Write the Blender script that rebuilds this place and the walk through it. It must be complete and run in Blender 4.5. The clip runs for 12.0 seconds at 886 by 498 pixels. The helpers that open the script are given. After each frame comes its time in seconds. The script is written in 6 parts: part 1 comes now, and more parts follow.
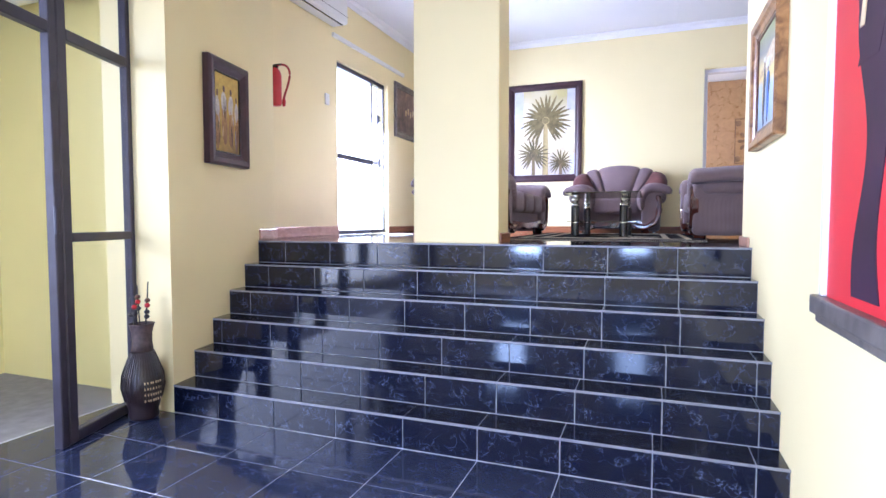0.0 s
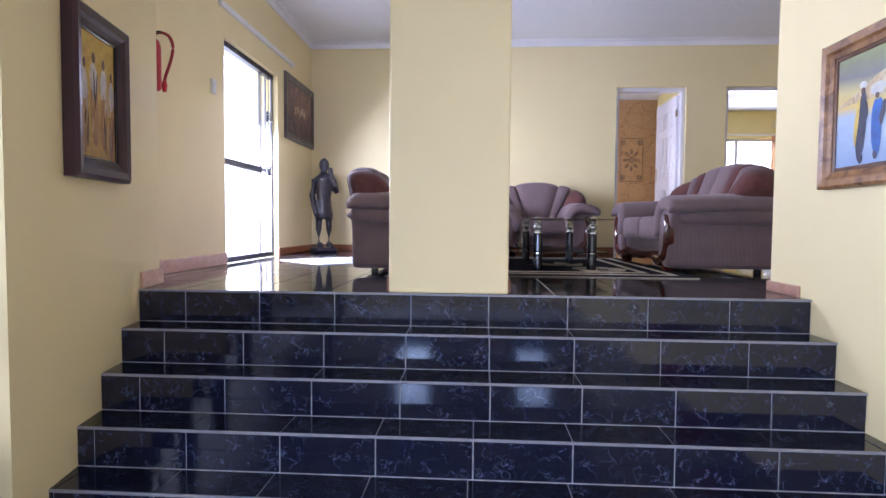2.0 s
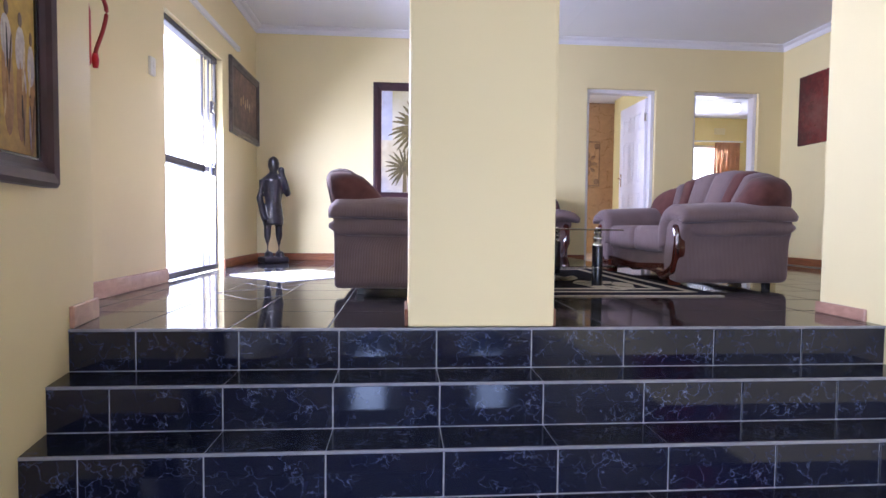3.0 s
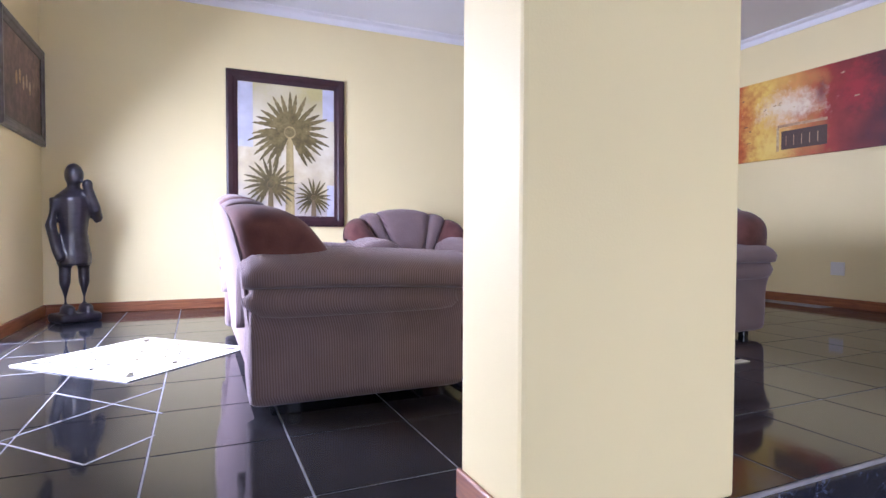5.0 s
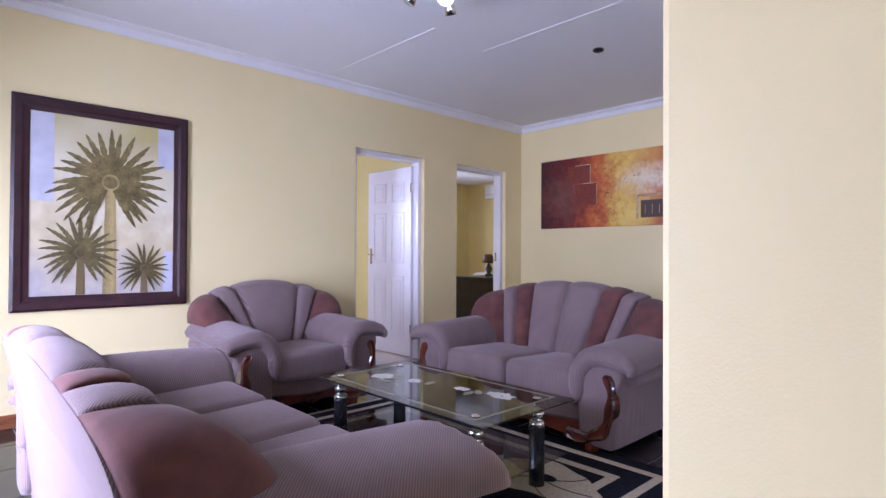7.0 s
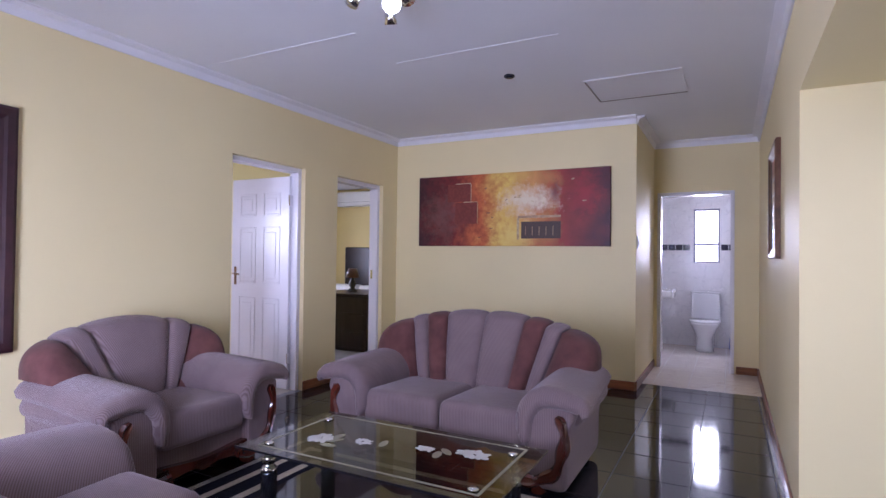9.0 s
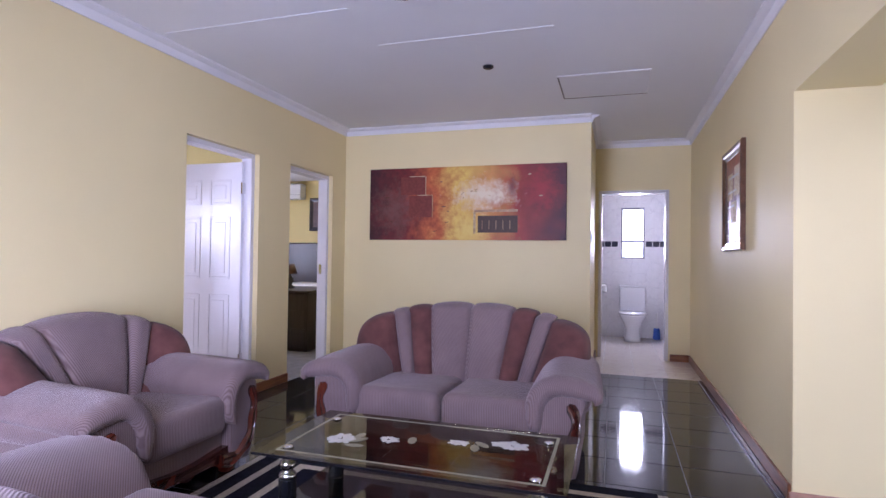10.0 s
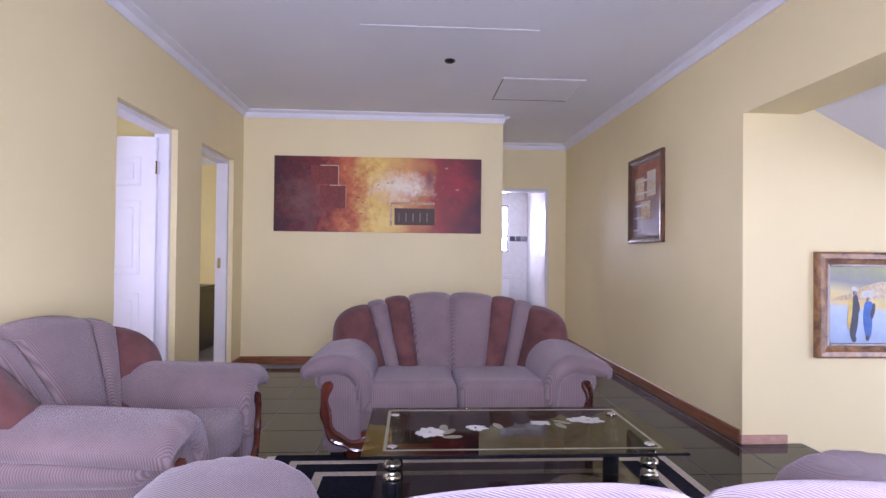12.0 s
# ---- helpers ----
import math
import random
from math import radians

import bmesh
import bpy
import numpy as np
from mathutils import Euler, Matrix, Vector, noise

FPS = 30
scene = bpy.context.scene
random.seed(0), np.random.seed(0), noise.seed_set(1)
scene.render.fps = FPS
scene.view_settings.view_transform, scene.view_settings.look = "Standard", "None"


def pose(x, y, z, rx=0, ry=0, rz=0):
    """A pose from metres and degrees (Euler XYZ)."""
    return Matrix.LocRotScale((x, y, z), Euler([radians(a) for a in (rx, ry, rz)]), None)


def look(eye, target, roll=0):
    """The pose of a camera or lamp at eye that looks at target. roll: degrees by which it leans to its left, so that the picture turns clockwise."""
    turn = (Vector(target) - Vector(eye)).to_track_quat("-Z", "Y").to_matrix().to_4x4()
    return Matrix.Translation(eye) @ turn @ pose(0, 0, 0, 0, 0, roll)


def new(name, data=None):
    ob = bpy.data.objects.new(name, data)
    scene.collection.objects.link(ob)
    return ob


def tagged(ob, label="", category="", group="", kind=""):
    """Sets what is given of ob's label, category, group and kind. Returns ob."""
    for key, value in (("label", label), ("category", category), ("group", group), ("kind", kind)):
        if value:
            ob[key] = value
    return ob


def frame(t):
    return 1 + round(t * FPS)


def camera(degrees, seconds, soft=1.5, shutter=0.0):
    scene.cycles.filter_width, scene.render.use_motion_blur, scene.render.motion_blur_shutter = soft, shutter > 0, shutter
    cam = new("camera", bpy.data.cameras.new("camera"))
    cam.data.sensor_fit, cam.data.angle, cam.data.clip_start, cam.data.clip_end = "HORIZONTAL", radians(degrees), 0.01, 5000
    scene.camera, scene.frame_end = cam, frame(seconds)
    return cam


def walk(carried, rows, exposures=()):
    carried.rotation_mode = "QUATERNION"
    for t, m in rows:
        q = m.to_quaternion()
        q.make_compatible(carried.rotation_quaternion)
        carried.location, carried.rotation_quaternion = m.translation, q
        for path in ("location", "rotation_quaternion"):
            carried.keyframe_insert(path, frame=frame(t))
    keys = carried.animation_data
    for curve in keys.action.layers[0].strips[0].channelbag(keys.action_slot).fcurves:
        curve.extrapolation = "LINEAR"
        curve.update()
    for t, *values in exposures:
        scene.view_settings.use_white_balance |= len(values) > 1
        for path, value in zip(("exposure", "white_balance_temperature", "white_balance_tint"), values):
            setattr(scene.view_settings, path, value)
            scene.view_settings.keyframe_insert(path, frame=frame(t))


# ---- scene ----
cam = camera(78.0, 12.0)
PATH = [
    (0, (0.121, 0.59, 1.186), (-0.583, 2.459, 1.085), 0.0),
    (0.5, (-0.129, 0.72, 1.257), (-0.689, 2.637, 1.156), 0.1),
    (1, (-0.407, 0.918, 1.325), (-0.84, 2.868, 1.227), 0.3),
    (1.5, (-0.71, 1.107, 1.361), (-1.025, 3.08, 1.268), 0.3),
    (2, (-1.001, 1.339, 1.395), (-1.12, 3.333, 1.304), 0.5),
    (2.5, (-1.258, 1.627, 1.42), (-1.246, 3.625, 1.332), 0.5),
    (3, (-1.489, 1.895, 1.462), (-1.334, 3.887, 1.375), 0.6),
    (3.2, (-1.556, 2.025, 1.465), (-1.333, 4.01, 1.382), 0.6),
    (4.8, (-2.039, 3.123, 1.646), (-1.271, 4.969, 1.585), 0.6),
    (5, (-2.046, 3.246, 1.686), (-1.23, 5.071, 1.63), 0.2),
    (5.5, (-2.137, 3.478, 1.808), (-1.177, 5.232, 1.782), 0.8),
    (6, (-2.169, 3.686, 1.898), (-1.062, 5.352, 1.902), 0.3),
    (6.5, (-2.142, 3.907, 2.034), (-0.893, 5.469, 2.053), 0.3),
    (7, (-2.192, 4.112, 2.123), (-0.819, 5.565, 2.144), 0.3),
    (7.2, (-2.21, 4.173, 2.141), (-0.788, 5.579, 2.167), 0.4),
    (8.8, (-2.357, 4.781, 2.277), (-0.624, 5.779, 2.309), 1.0),
    (9, (-2.38, 4.843, 2.31), (-0.609, 5.773, 2.34), 0.7),
    (9.5, (-2.419, 5.116, 2.281), (-0.56, 5.854, 2.314), 0.8),
    (10, (-2.507, 5.418, 2.245), (-0.599, 6.019, 2.277), 0.8),
    (10.5, (-2.607, 5.735, 2.222), (-0.655, 6.171, 2.253), 0.7),
    (11, (-2.645, 6.033, 2.191), (-0.661, 6.284, 2.224), 0.7),
    (11.5, (-2.661, 6.338, 2.196), (-0.663, 6.408, 2.223), 0.6),
    (12, (-2.659, 6.645, 2.193), (-0.662, 6.529, 2.219), 0.6),
]
EXPOSURES = [(0, -0.25, 4850, 22), (1, -0.62, 4950, 23), (2, -1.0, 5080, 24), (3, -0.92, 5080, 25), (5.5, -0.95, 5080, 26), (7, -1.22, 4980, 29), (9, -1.42, 5020, 31), (9.5, -1.2, 5060, 32), (11, -1.26, 5120, 32), (12, -1.1, 5200, 32)]
walk(cam, [(t, look(eye, target, roll)) for t, eye, target, roll in PATH], EXPOSURES)

# ---- world, sun, large lights ----
world = bpy.data.worlds.new("world")
scene.world = world
world.use_nodes = True
wn = world.node_tree
sky = wn.nodes.new("ShaderNodeTexSky")
sky.sky_type = "NISHITA"
sky.sun_disc = False
sky.sun_elevation, sky.sun_rotation = radians(52), radians(200)
wn.links.new(sky.outputs[0], wn.nodes["Background"].inputs[0])
wn.nodes["Background"].inputs[1].default_value = 0.12


def area_lamp(name, eye, target, w, h, watts, color=(1, 1, 1), spread=180):
    data = bpy.data.lights.new(name, "AREA")
    data.shape, data.size, data.size_y, data.energy, data.color = "RECTANGLE", w, h, watts, color
    data.spread = radians(spread)
    ob = new(name, data)
    ob.matrix_world = look(eye, target)
    return ob


sun_data = bpy.data.lights.new("sun", "SUN")
sun_data.energy, sun_data.angle, sun_data.color = 2.5, radians(0.5), (1, 0.95, 0.88)
sun = new("sun", sun_data)
sun.matrix_world = look((0, 0, 20), (-3.0, 12.0, 0))

area_lamp("daylight_west_door", (-3.46, 6.57, 2.05), (0, 6.4, -0.2), 1.2, 1.7, 460, (1.0, 0.98, 1.0), 162)
area_lamp("daylight_entrance_a", (-1.95, -2.12, 1.0), (-1.6, 4, 1.2), 0.42, 0.8, 70, (0.72, 0.84, 1.0))
area_lamp("daylight_entrance_b", (-0.10, -2.12, 1.0), (-0.4, 4, 1.2), 0.42, 0.75, 44, (0.72, 0.84, 1.0))
area_lamp("daylight_side_room", (-4.45, 0.2, 1.4), (0.68, 1.1, 0.7), 4.2, 2.4, 440, (1.0, 0.98, 0.95), 120)
area_lamp("daylight_bath_window", (6.86, 5.155, 2.68), (3, 5.155, 2.2), 0.34, 0.75, 105, (1.0, 0.93, 0.86))
area_lamp("daylight_bedroom_window", (4.2, 12.25, 2.45), (4.2, 8, 2.2), 1.4, 1.1, 110, (1.0, 0.98, 0.95))
# added fill without a window behind it, brightens the open washroom door leaf
area_lamp("washroom_door_fill", (-0.1, 10.2, 2.6), (1.5, 9.1, 2.0), 0.5, 0.6, 50, (1.0, 0.97, 0.92))


# ---- materials ----
def mat(name, color, rough=0.5, metal=0.0, spec=0.5, noise_scale=0.0, vary=0.12, bump=0.0, bump_scale=80.0, coat=0.0, island=0.0):
    m = bpy.data.materials.new(name)
    m.use_nodes = True
    nt = m.node_tree
    b = nt.nodes["Principled BSDF"]
    b.inputs["Roughness"].default_value = rough
    b.inputs["Metallic"].default_value = metal
    b.inputs["Specular IOR Level"].default_value = spec
    b.inputs["Coat Weight"].default_value = coat
    b.inputs["Coat Roughness"].default_value = 0.08
    co = nt.nodes.new("ShaderNodeTexCoord")
    if noise_scale:
        n = nt.nodes.new("ShaderNodeTexNoise")
        n.inputs["Scale"].default_value, n.inputs["Detail"].default_value = noise_scale, 6
        nt.links.new(co.outputs["Object"], n.inputs["Vector"])
        r = nt.nodes.new("ShaderNodeValToRGB")
        lo = [max(0, c * (1 - vary)) for c in color]
        hi = [min(1, c * (1 + vary)) for c in color]
        r.color_ramp.elements[0].position, r.color_ramp.elements[1].position = 0.3, 0.7
        r.color_ramp.elements[0].color, r.color_ramp.elements[1].color = (*lo, 1), (*hi, 1)
        nt.links.new(n.outputs["Fac"], r.inputs[0])
        nt.links.new(r.outputs[0], b.inputs["Base Color"])
    else:
        b.inputs["Base Color"].default_value = (*color, 1)
    if bump:
        n2 = nt.nodes.new("ShaderNodeTexNoise")
        n2.inputs["Scale"].default_value, n2.inputs["Detail"].default_value = bump_scale, 4
        nt.links.new(co.outputs["Object"], n2.inputs["Vector"])
        bp = nt.nodes.new("ShaderNodeBump")
        bp.inputs["Strength"].default_value, bp.inputs["Distance"].default_value = bump, 0.004
        nt.links.new(n2.outputs["Fac"], bp.inputs["Height"])
        nt.links.new(bp.outputs[0], b.inputs["Normal"])
    return m


def tile_mat(name, base, vein, vein_scale, vein_width, rough, cloud=0.4, bumpy=0.02, wander=9, sway=0.16):
    """Polished tile: dark ground, thin wandering veins, each tile cut from another place of the slab."""
    m = bpy.data.materials.new(name)
    m.use_nodes = True
    nt = m.node_tree
    L = nt.links.new
    b = nt.nodes["Principled BSDF"]
    b.inputs["Roughness"].default_value = rough
    co = nt.nodes.new("ShaderNodeTexCoord")
    info = nt.nodes.new("ShaderNodeObjectInfo")
    sc = nt.nodes.new("ShaderNodeVectorMath")
    sc.operation = "SCALE"
    sc.inputs[0].default_value = (37.0, 61.0, 23.0)
    L(info.outputs["Random"], sc.inputs["Scale"])
    add = nt.nodes.new("ShaderNodeVectorMath")
    L(co.outputs["Object"], add.inputs[0])
    L(sc.outputs[0], add.inputs[1])
    nz = nt.nodes.new("ShaderNodeTexNoise")
    nz.inputs["Scale"].default_value, nz.inputs["Detail"].default_value = wander, 6
    L(add.outputs[0], nz.inputs["Vector"])
    off = nt.nodes.new("ShaderNodeVectorMath")
    off.operation = "MULTIPLY_ADD"
    off.inputs[1].default_value = (sway, sway, sway)
    L(nz.outputs["Color"], off.inputs[0])
    L(add.outputs[0], off.inputs[2])
    vo = nt.nodes.new("ShaderNodeTexVoronoi")
    vo.feature = "DISTANCE_TO_EDGE"
    vo.inputs["Scale"].default_value = vein_scale
    L(off.outputs[0], vo.inputs["Vector"])
    r = nt.nodes.new("ShaderNodeMapRange")
    r.inputs["From Min"].default_value, r.inputs["From Max"].default_value = 0.0, vein_width
    r.inputs["To Min"].default_value, r.inputs["To Max"].default_value = 1, 0
    L(vo.outputs["Distance"], r.inputs["Value"])
    n3 = nt.nodes.new("ShaderNodeTexNoise")
    n3.inputs["Scale"].default_value, n3.inputs["Detail"].default_value = 14, 3
    L(add.outputs[0], n3.inputs["Vector"])
    r3 = nt.nodes.new("ShaderNodeMapRange")
    r3.inputs["From Min"].default_value, r3.inputs["From Max"].default_value = 0.42, 0.62
    L(n3.outputs["Fac"], r3.inputs["Value"])
    mul = nt.nodes.new("ShaderNodeMath")
    mul.operation = "MULTIPLY"
    L(r.outputs[0], mul.inputs[0])
    L(r3.outputs[0], mul.inputs[1])
    cl = nt.nodes.new("ShaderNodeMix")
    cl.data_type = "RGBA"
    cl.inputs["A"].default_value = (*base, 1)
    cl.inputs["B"].default_value = (*[c * (1 + 1.8 * cloud) for c in base], 1)
    L(n3.outputs["Fac"], cl.inputs["Factor"])
    mix = nt.nodes.new("ShaderNodeMix")
    mix.data_type = "RGBA"
    mix.inputs["B"].default_value = (*vein, 1)
    L(cl.outputs["Result"], mix.inputs["A"])
    L(mul.outputs[0], mix.inputs["Factor"])
    L(mix.outputs["Result"], b.inputs["Base Color"])
    n4 = nt.nodes.new("ShaderNodeTexNoise")
    n4.inputs["Scale"].default_value = 5
    L(add.outputs[0], n4.inputs["Vector"])
    bp = nt.nodes.new("ShaderNodeBump")
    bp.inputs["Strength"].default_value, bp.inputs["Distance"].default_value = bumpy, 0.02
    L(n4.outputs["Fac"], bp.inputs["Height"])
    L(bp.outputs[0], b.inputs["Normal"])
    return m


def cord_mat(name, color, dark, period=0.0085, depth=0.5):
    """Ribbed corduroy with upright ribs and a soft nap."""
    m = bpy.data.materials.new(name)
    m.use_nodes = True
    nt = m.node_tree
    L = nt.links.new
    b = nt.nodes["Principled BSDF"]
    b.inputs["Roughness"].default_value = 0.9
    b.inputs["Specular IOR Level"].default_value = 0.15
    b.inputs["Sheen Weight"].default_value = 0.35
    b.inputs["Sheen Roughness"].default_value = 0.45
    b.inputs["Sheen Tint"].default_value = (0.85, 0.78, 0.85, 1)
    co = nt.nodes.new("ShaderNodeTexCoord")
    dot = nt.nodes.new("ShaderNodeVectorMath")
    dot.operation = "DOT_PRODUCT"
    dot.inputs[1].default_value = (1, 1, 0.0)
    L(co.outputs["Object"], dot.inputs[0])
    nz = nt.nodes.new("ShaderNodeTexNoise")
    nz.inputs["Scale"].default_value, nz.inputs["Detail"].default_value = 7, 5
    L(co.outputs["Object"], nz.inputs["Vector"])
    mm = nt.nodes.new("ShaderNodeMath")
    mm.operation = "MULTIPLY_ADD"
    mm.inputs[1].default_value = 2 * math.pi / period
    L(dot.outputs["Value"], mm.inputs[0])
    L(nz.outputs["Fac"], mm.inputs[2])
    sn = nt.nodes.new("ShaderNodeMath")
    sn.operation = "SINE"
    L(mm.outputs[0], sn.inputs[0])
    mr = nt.nodes.new("ShaderNodeMapRange")
    mr.inputs["From Min"].default_value = -1
    L(sn.outputs[0], mr.inputs["Value"])
    mix = nt.nodes.new("ShaderNodeMix")
    mix.data_type = "RGBA"
    mix.inputs["A"].default_value, mix.inputs["B"].default_value = (*dark, 1), (*color, 1)
    L(mr.outputs[0], mix.inputs["Factor"])
    blot = nt.nodes.new("ShaderNodeMix")
    blot.data_type, blot.blend_type = "RGBA", "MULTIPLY"
    blot.inputs["Factor"].default_value = 0.35
    L(mix.outputs["Result"], blot.inputs["A"])
    L(nz.outputs["Fac"], blot.inputs["B"])
    L(blot.outputs["Result"], b.inputs["Base Color"])
    bp = nt.nodes.new("ShaderNodeBump")
    bp.inputs["Strength"].default_value, bp.inputs["Distance"].default_value = depth, 0.002
    L(mr.outputs[0], bp.inputs["Height"])
    L(bp.outputs[0], b.inputs["Normal"])
    return m


def wood_mat(name, dark, light, rough=0.35, scale=3.0, stretch=(1, 1, 9), coat=0.0):
    m = bpy.data.materials.new(name)
    m.use_nodes = True
    nt = m.node_tree
    L = nt.links.new
    b = nt.nodes["Principled BSDF"]
    b.inputs["Roughness"].default_value = rough
    b.inputs["Coat Weight"].default_value = coat
    co = nt.nodes.new("ShaderNodeTexCoord")
    mp = nt.nodes.new("ShaderNodeMapping")
    mp.inputs["Scale"].default_value = stretch
    L(co.outputs["Object"], mp.inputs["Vector"])
    n = nt.nodes.new("ShaderNodeTexNoise")
    n.inputs["Scale"].default_value, n.inputs["Detail"].default_value, n.inputs["Distortion"].default_value = scale, 8, 0.8
    L(mp.outputs[0], n.inputs["Vector"])
    r = nt.nodes.new("ShaderNodeValToRGB")
    r.color_ramp.elements[0].position, r.color_ramp.elements[1].position = 0.3, 0.72
    r.color_ramp.elements[0].color, r.color_ramp.elements[1].color = (*dark, 1), (*light, 1)
    L(n.outputs["Fac"], r.inputs[0])
    L(r.outputs[0], b.inputs["Base Color"])
    bp = nt.nodes.new("ShaderNodeBump")
    bp.inputs["Strength"].default_value, bp.inputs["Distance"].default_value = 0.12, 0.002
    L(n.outputs["Fac"], bp.inputs["Height"])
    L(bp.outputs[0], b.inputs["Normal"])
    return m


def ramp_mat(name, stops, axis=(1, 0, 0), offset=0.0, wobble=0.25, nscale=5.0, rough=0.55, dabs=0.25):
    """A painted canvas: colours run along one axis, broken up by brushy noise."""
    m = bpy.data.materials.new(name)
    m.use_nodes = True
    nt = m.node_tree
    L = nt.links.new
    b = nt.nodes["Principled BSDF"]
    b.inputs["Roughness"].default_value = rough
    co = nt.nodes.new("ShaderNodeTexCoord")
    dot = nt.nodes.new("ShaderNodeVectorMath")
    dot.operation = "DOT_PRODUCT"
    dot.inputs[1].default_value = axis
    L(co.outputs["Object"], dot.inputs[0])
    n = nt.nodes.new("ShaderNodeTexNoise")
    n.inputs["Scale"].default_value, n.inputs["Detail"].default_value, n.inputs["Roughness"].default_value = nscale, 8, 0.65
    L(co.outputs["Object"], n.inputs["Vector"])
    a = nt.nodes.new("ShaderNodeMath")
    a.operation = "MULTIPLY_ADD"
    a.inputs[1].default_value, a.inputs[2].default_value = wobble, offset - wobble / 2
    L(n.outputs["Fac"], a.inputs[0])
    s = nt.nodes.new("ShaderNodeMath")
    L(a.outputs[0], s.inputs[0])
    L(dot.outputs["Value"], s.inputs[1])
    r = nt.nodes.new("ShaderNodeValToRGB")
    e = r.color_ramp.elements
    while len(e) < len(stops):
        e.new(0.5)
    for k, (p, c) in enumerate(stops):
        e[k].position, e[k].color = p, (*c, 1)
    L(s.outputs[0], r.inputs[0])
    n2 = nt.nodes.new("ShaderNodeTexNoise")
    n2.inputs["Scale"].default_value, n2.inputs["Detail"].default_value = nscale * 4, 6
    L(co.outputs["Object"], n2.inputs["Vector"])
    mx = nt.nodes.new("ShaderNodeMix")
    mx.data_type, mx.blend_type = "RGBA", "OVERLAY"
    mx.inputs["Factor"].default_value = dabs
    L(r.outputs[0], mx.inputs["A"])
    L(n2.outputs["Fac"], mx.inputs["B"])
    L(mx.outputs["Result"], b.inputs["Base Color"])
    bp = nt.nodes.new("ShaderNodeBump")
    bp.inputs["Strength"].default_value, bp.inputs["Distance"].default_value = 0.3, 0.002
    L(n2.outputs["Fac"], bp.inputs["Height"])
    L(bp.outputs[0], b.inputs["Normal"])
    return m


def glass_mat(name, tint=(1, 1, 1), rough=0.0, mix=0.97, gloss=0.02, glance=0.15):
    """Thin pane: mostly clear, with a gloss that grows at a glance."""
    m = bpy.data.materials.new(name)
    m.use_nodes = True
    nt = m.node_tree
    L = nt.links.new
    nt.nodes.remove(nt.nodes["Principled BSDF"])
    out = nt.nodes["Material Output"]
    tr = nt.nodes.new("ShaderNodeBsdfTransparent")
    tr.inputs[0].default_value = (*[t * mix + (1 - mix) * 0.5 for t in tint], 1)
    gl = nt.nodes.new("ShaderNodeBsdfGlossy")
    gl.inputs["Roughness"].default_value = rough
    lw = nt.nodes.new("ShaderNodeLayerWeight")
    pw = nt.nodes.new("ShaderNodeMath")
    pw.operation = "POWER"
    pw.inputs[1].default_value = 4.0
    L(lw.outputs["Facing"], pw.inputs[0])
    fr = nt.nodes.new("ShaderNodeMath")
    fr.operation = "MULTIPLY_ADD"
    fr.inputs[1].default_value, fr.inputs[2].default_value = glance, gloss
    L(pw.outputs[0], fr.inputs[0])
    ms = nt.nodes.new("ShaderNodeMixShader")
    L(fr.outputs[0], ms.inputs[0])
    L(tr.outputs[0], ms.inputs[1])
    L(gl.outputs[0], ms.inputs[2])
    L(ms.outputs[0], out.inputs["Surface"])
    return m


def glow_mat(name, color, strength):
    m = bpy.data.materials.new(name)
    m.use_nodes = True
    b = m.node_tree.nodes["Principled BSDF"]
    b.inputs["Base Color"].default_value = (0.8, 0.8, 0.8, 1)
    b.inputs["Emission Color"].default_value = (*color, 1)
    b.inputs["Emission Strength"].default_value = strength
    return m


M_WALL = mat("wall_paint", (0.82, 0.71, 0.40), 0.52, noise_scale=1.3, vary=0.025, bump=0.12, bump_scale=220, spec=0.35)
M_CEIL = mat("ceiling_paint", (0.78, 0.78, 0.82), 0.8, noise_scale=0.8, vary=0.03, bump=0.05, bump_scale=60)
M_CORNICE = mat("cornice_paint", (0.80, 0.79, 0.83), 0.6, noise_scale=4, vary=0.03)
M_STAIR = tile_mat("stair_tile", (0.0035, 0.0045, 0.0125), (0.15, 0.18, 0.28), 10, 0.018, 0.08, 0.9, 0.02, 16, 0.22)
M_FLOOR = tile_mat("lounge_tile", (0.012, 0.012, 0.014), (0.03, 0.03, 0.034), 9, 0.03, 0.07, 0.6)
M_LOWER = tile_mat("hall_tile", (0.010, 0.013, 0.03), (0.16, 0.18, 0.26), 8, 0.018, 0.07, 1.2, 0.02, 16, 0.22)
M_PALE = tile_mat("pale_tile", (0.62, 0.56, 0.50), (0.50, 0.43, 0.37), 5, 0.05, 0.12, 0.1)
M_GROUT = mat("pale_grout", (0.48, 0.48, 0.50), 0.85, noise_scale=30, vary=0.2)
M_GROUT_D = mat("floor_grout", (0.26, 0.26, 0.27), 0.85, noise_scale=30, vary=0.2)
M_NOSE = mat("nosing_trim", (0.25, 0.25, 0.29), 0.4, metal=0.2, noise_scale=20, vary=0.15)
M_SKIRT = wood_mat("skirting_wood", (0.16, 0.05, 0.02), (0.34, 0.13, 0.05), 0.35, 4, (1, 1, 14), 0.3)
M_SKIRT_P = wood_mat("skirting_tile", (0.40, 0.22, 0.16), (0.55, 0.33, 0.25), 0.3, 4, (3, 3, 6), 0.3)
M_CORD = cord_mat("mauve_corduroy", (0.275, 0.205, 0.21), (0.175, 0.122, 0.122), 0.0095)
M_VELVET = mat("brown_velvet", (0.112, 0.045, 0.041), 0.85, noise_scale=9, vary=0.3, bump=0.15, bump_scale=160, spec=0.2)
M_VELVET.node_tree.nodes["Principled BSDF"].inputs["Sheen Weight"].default_value = 0.12
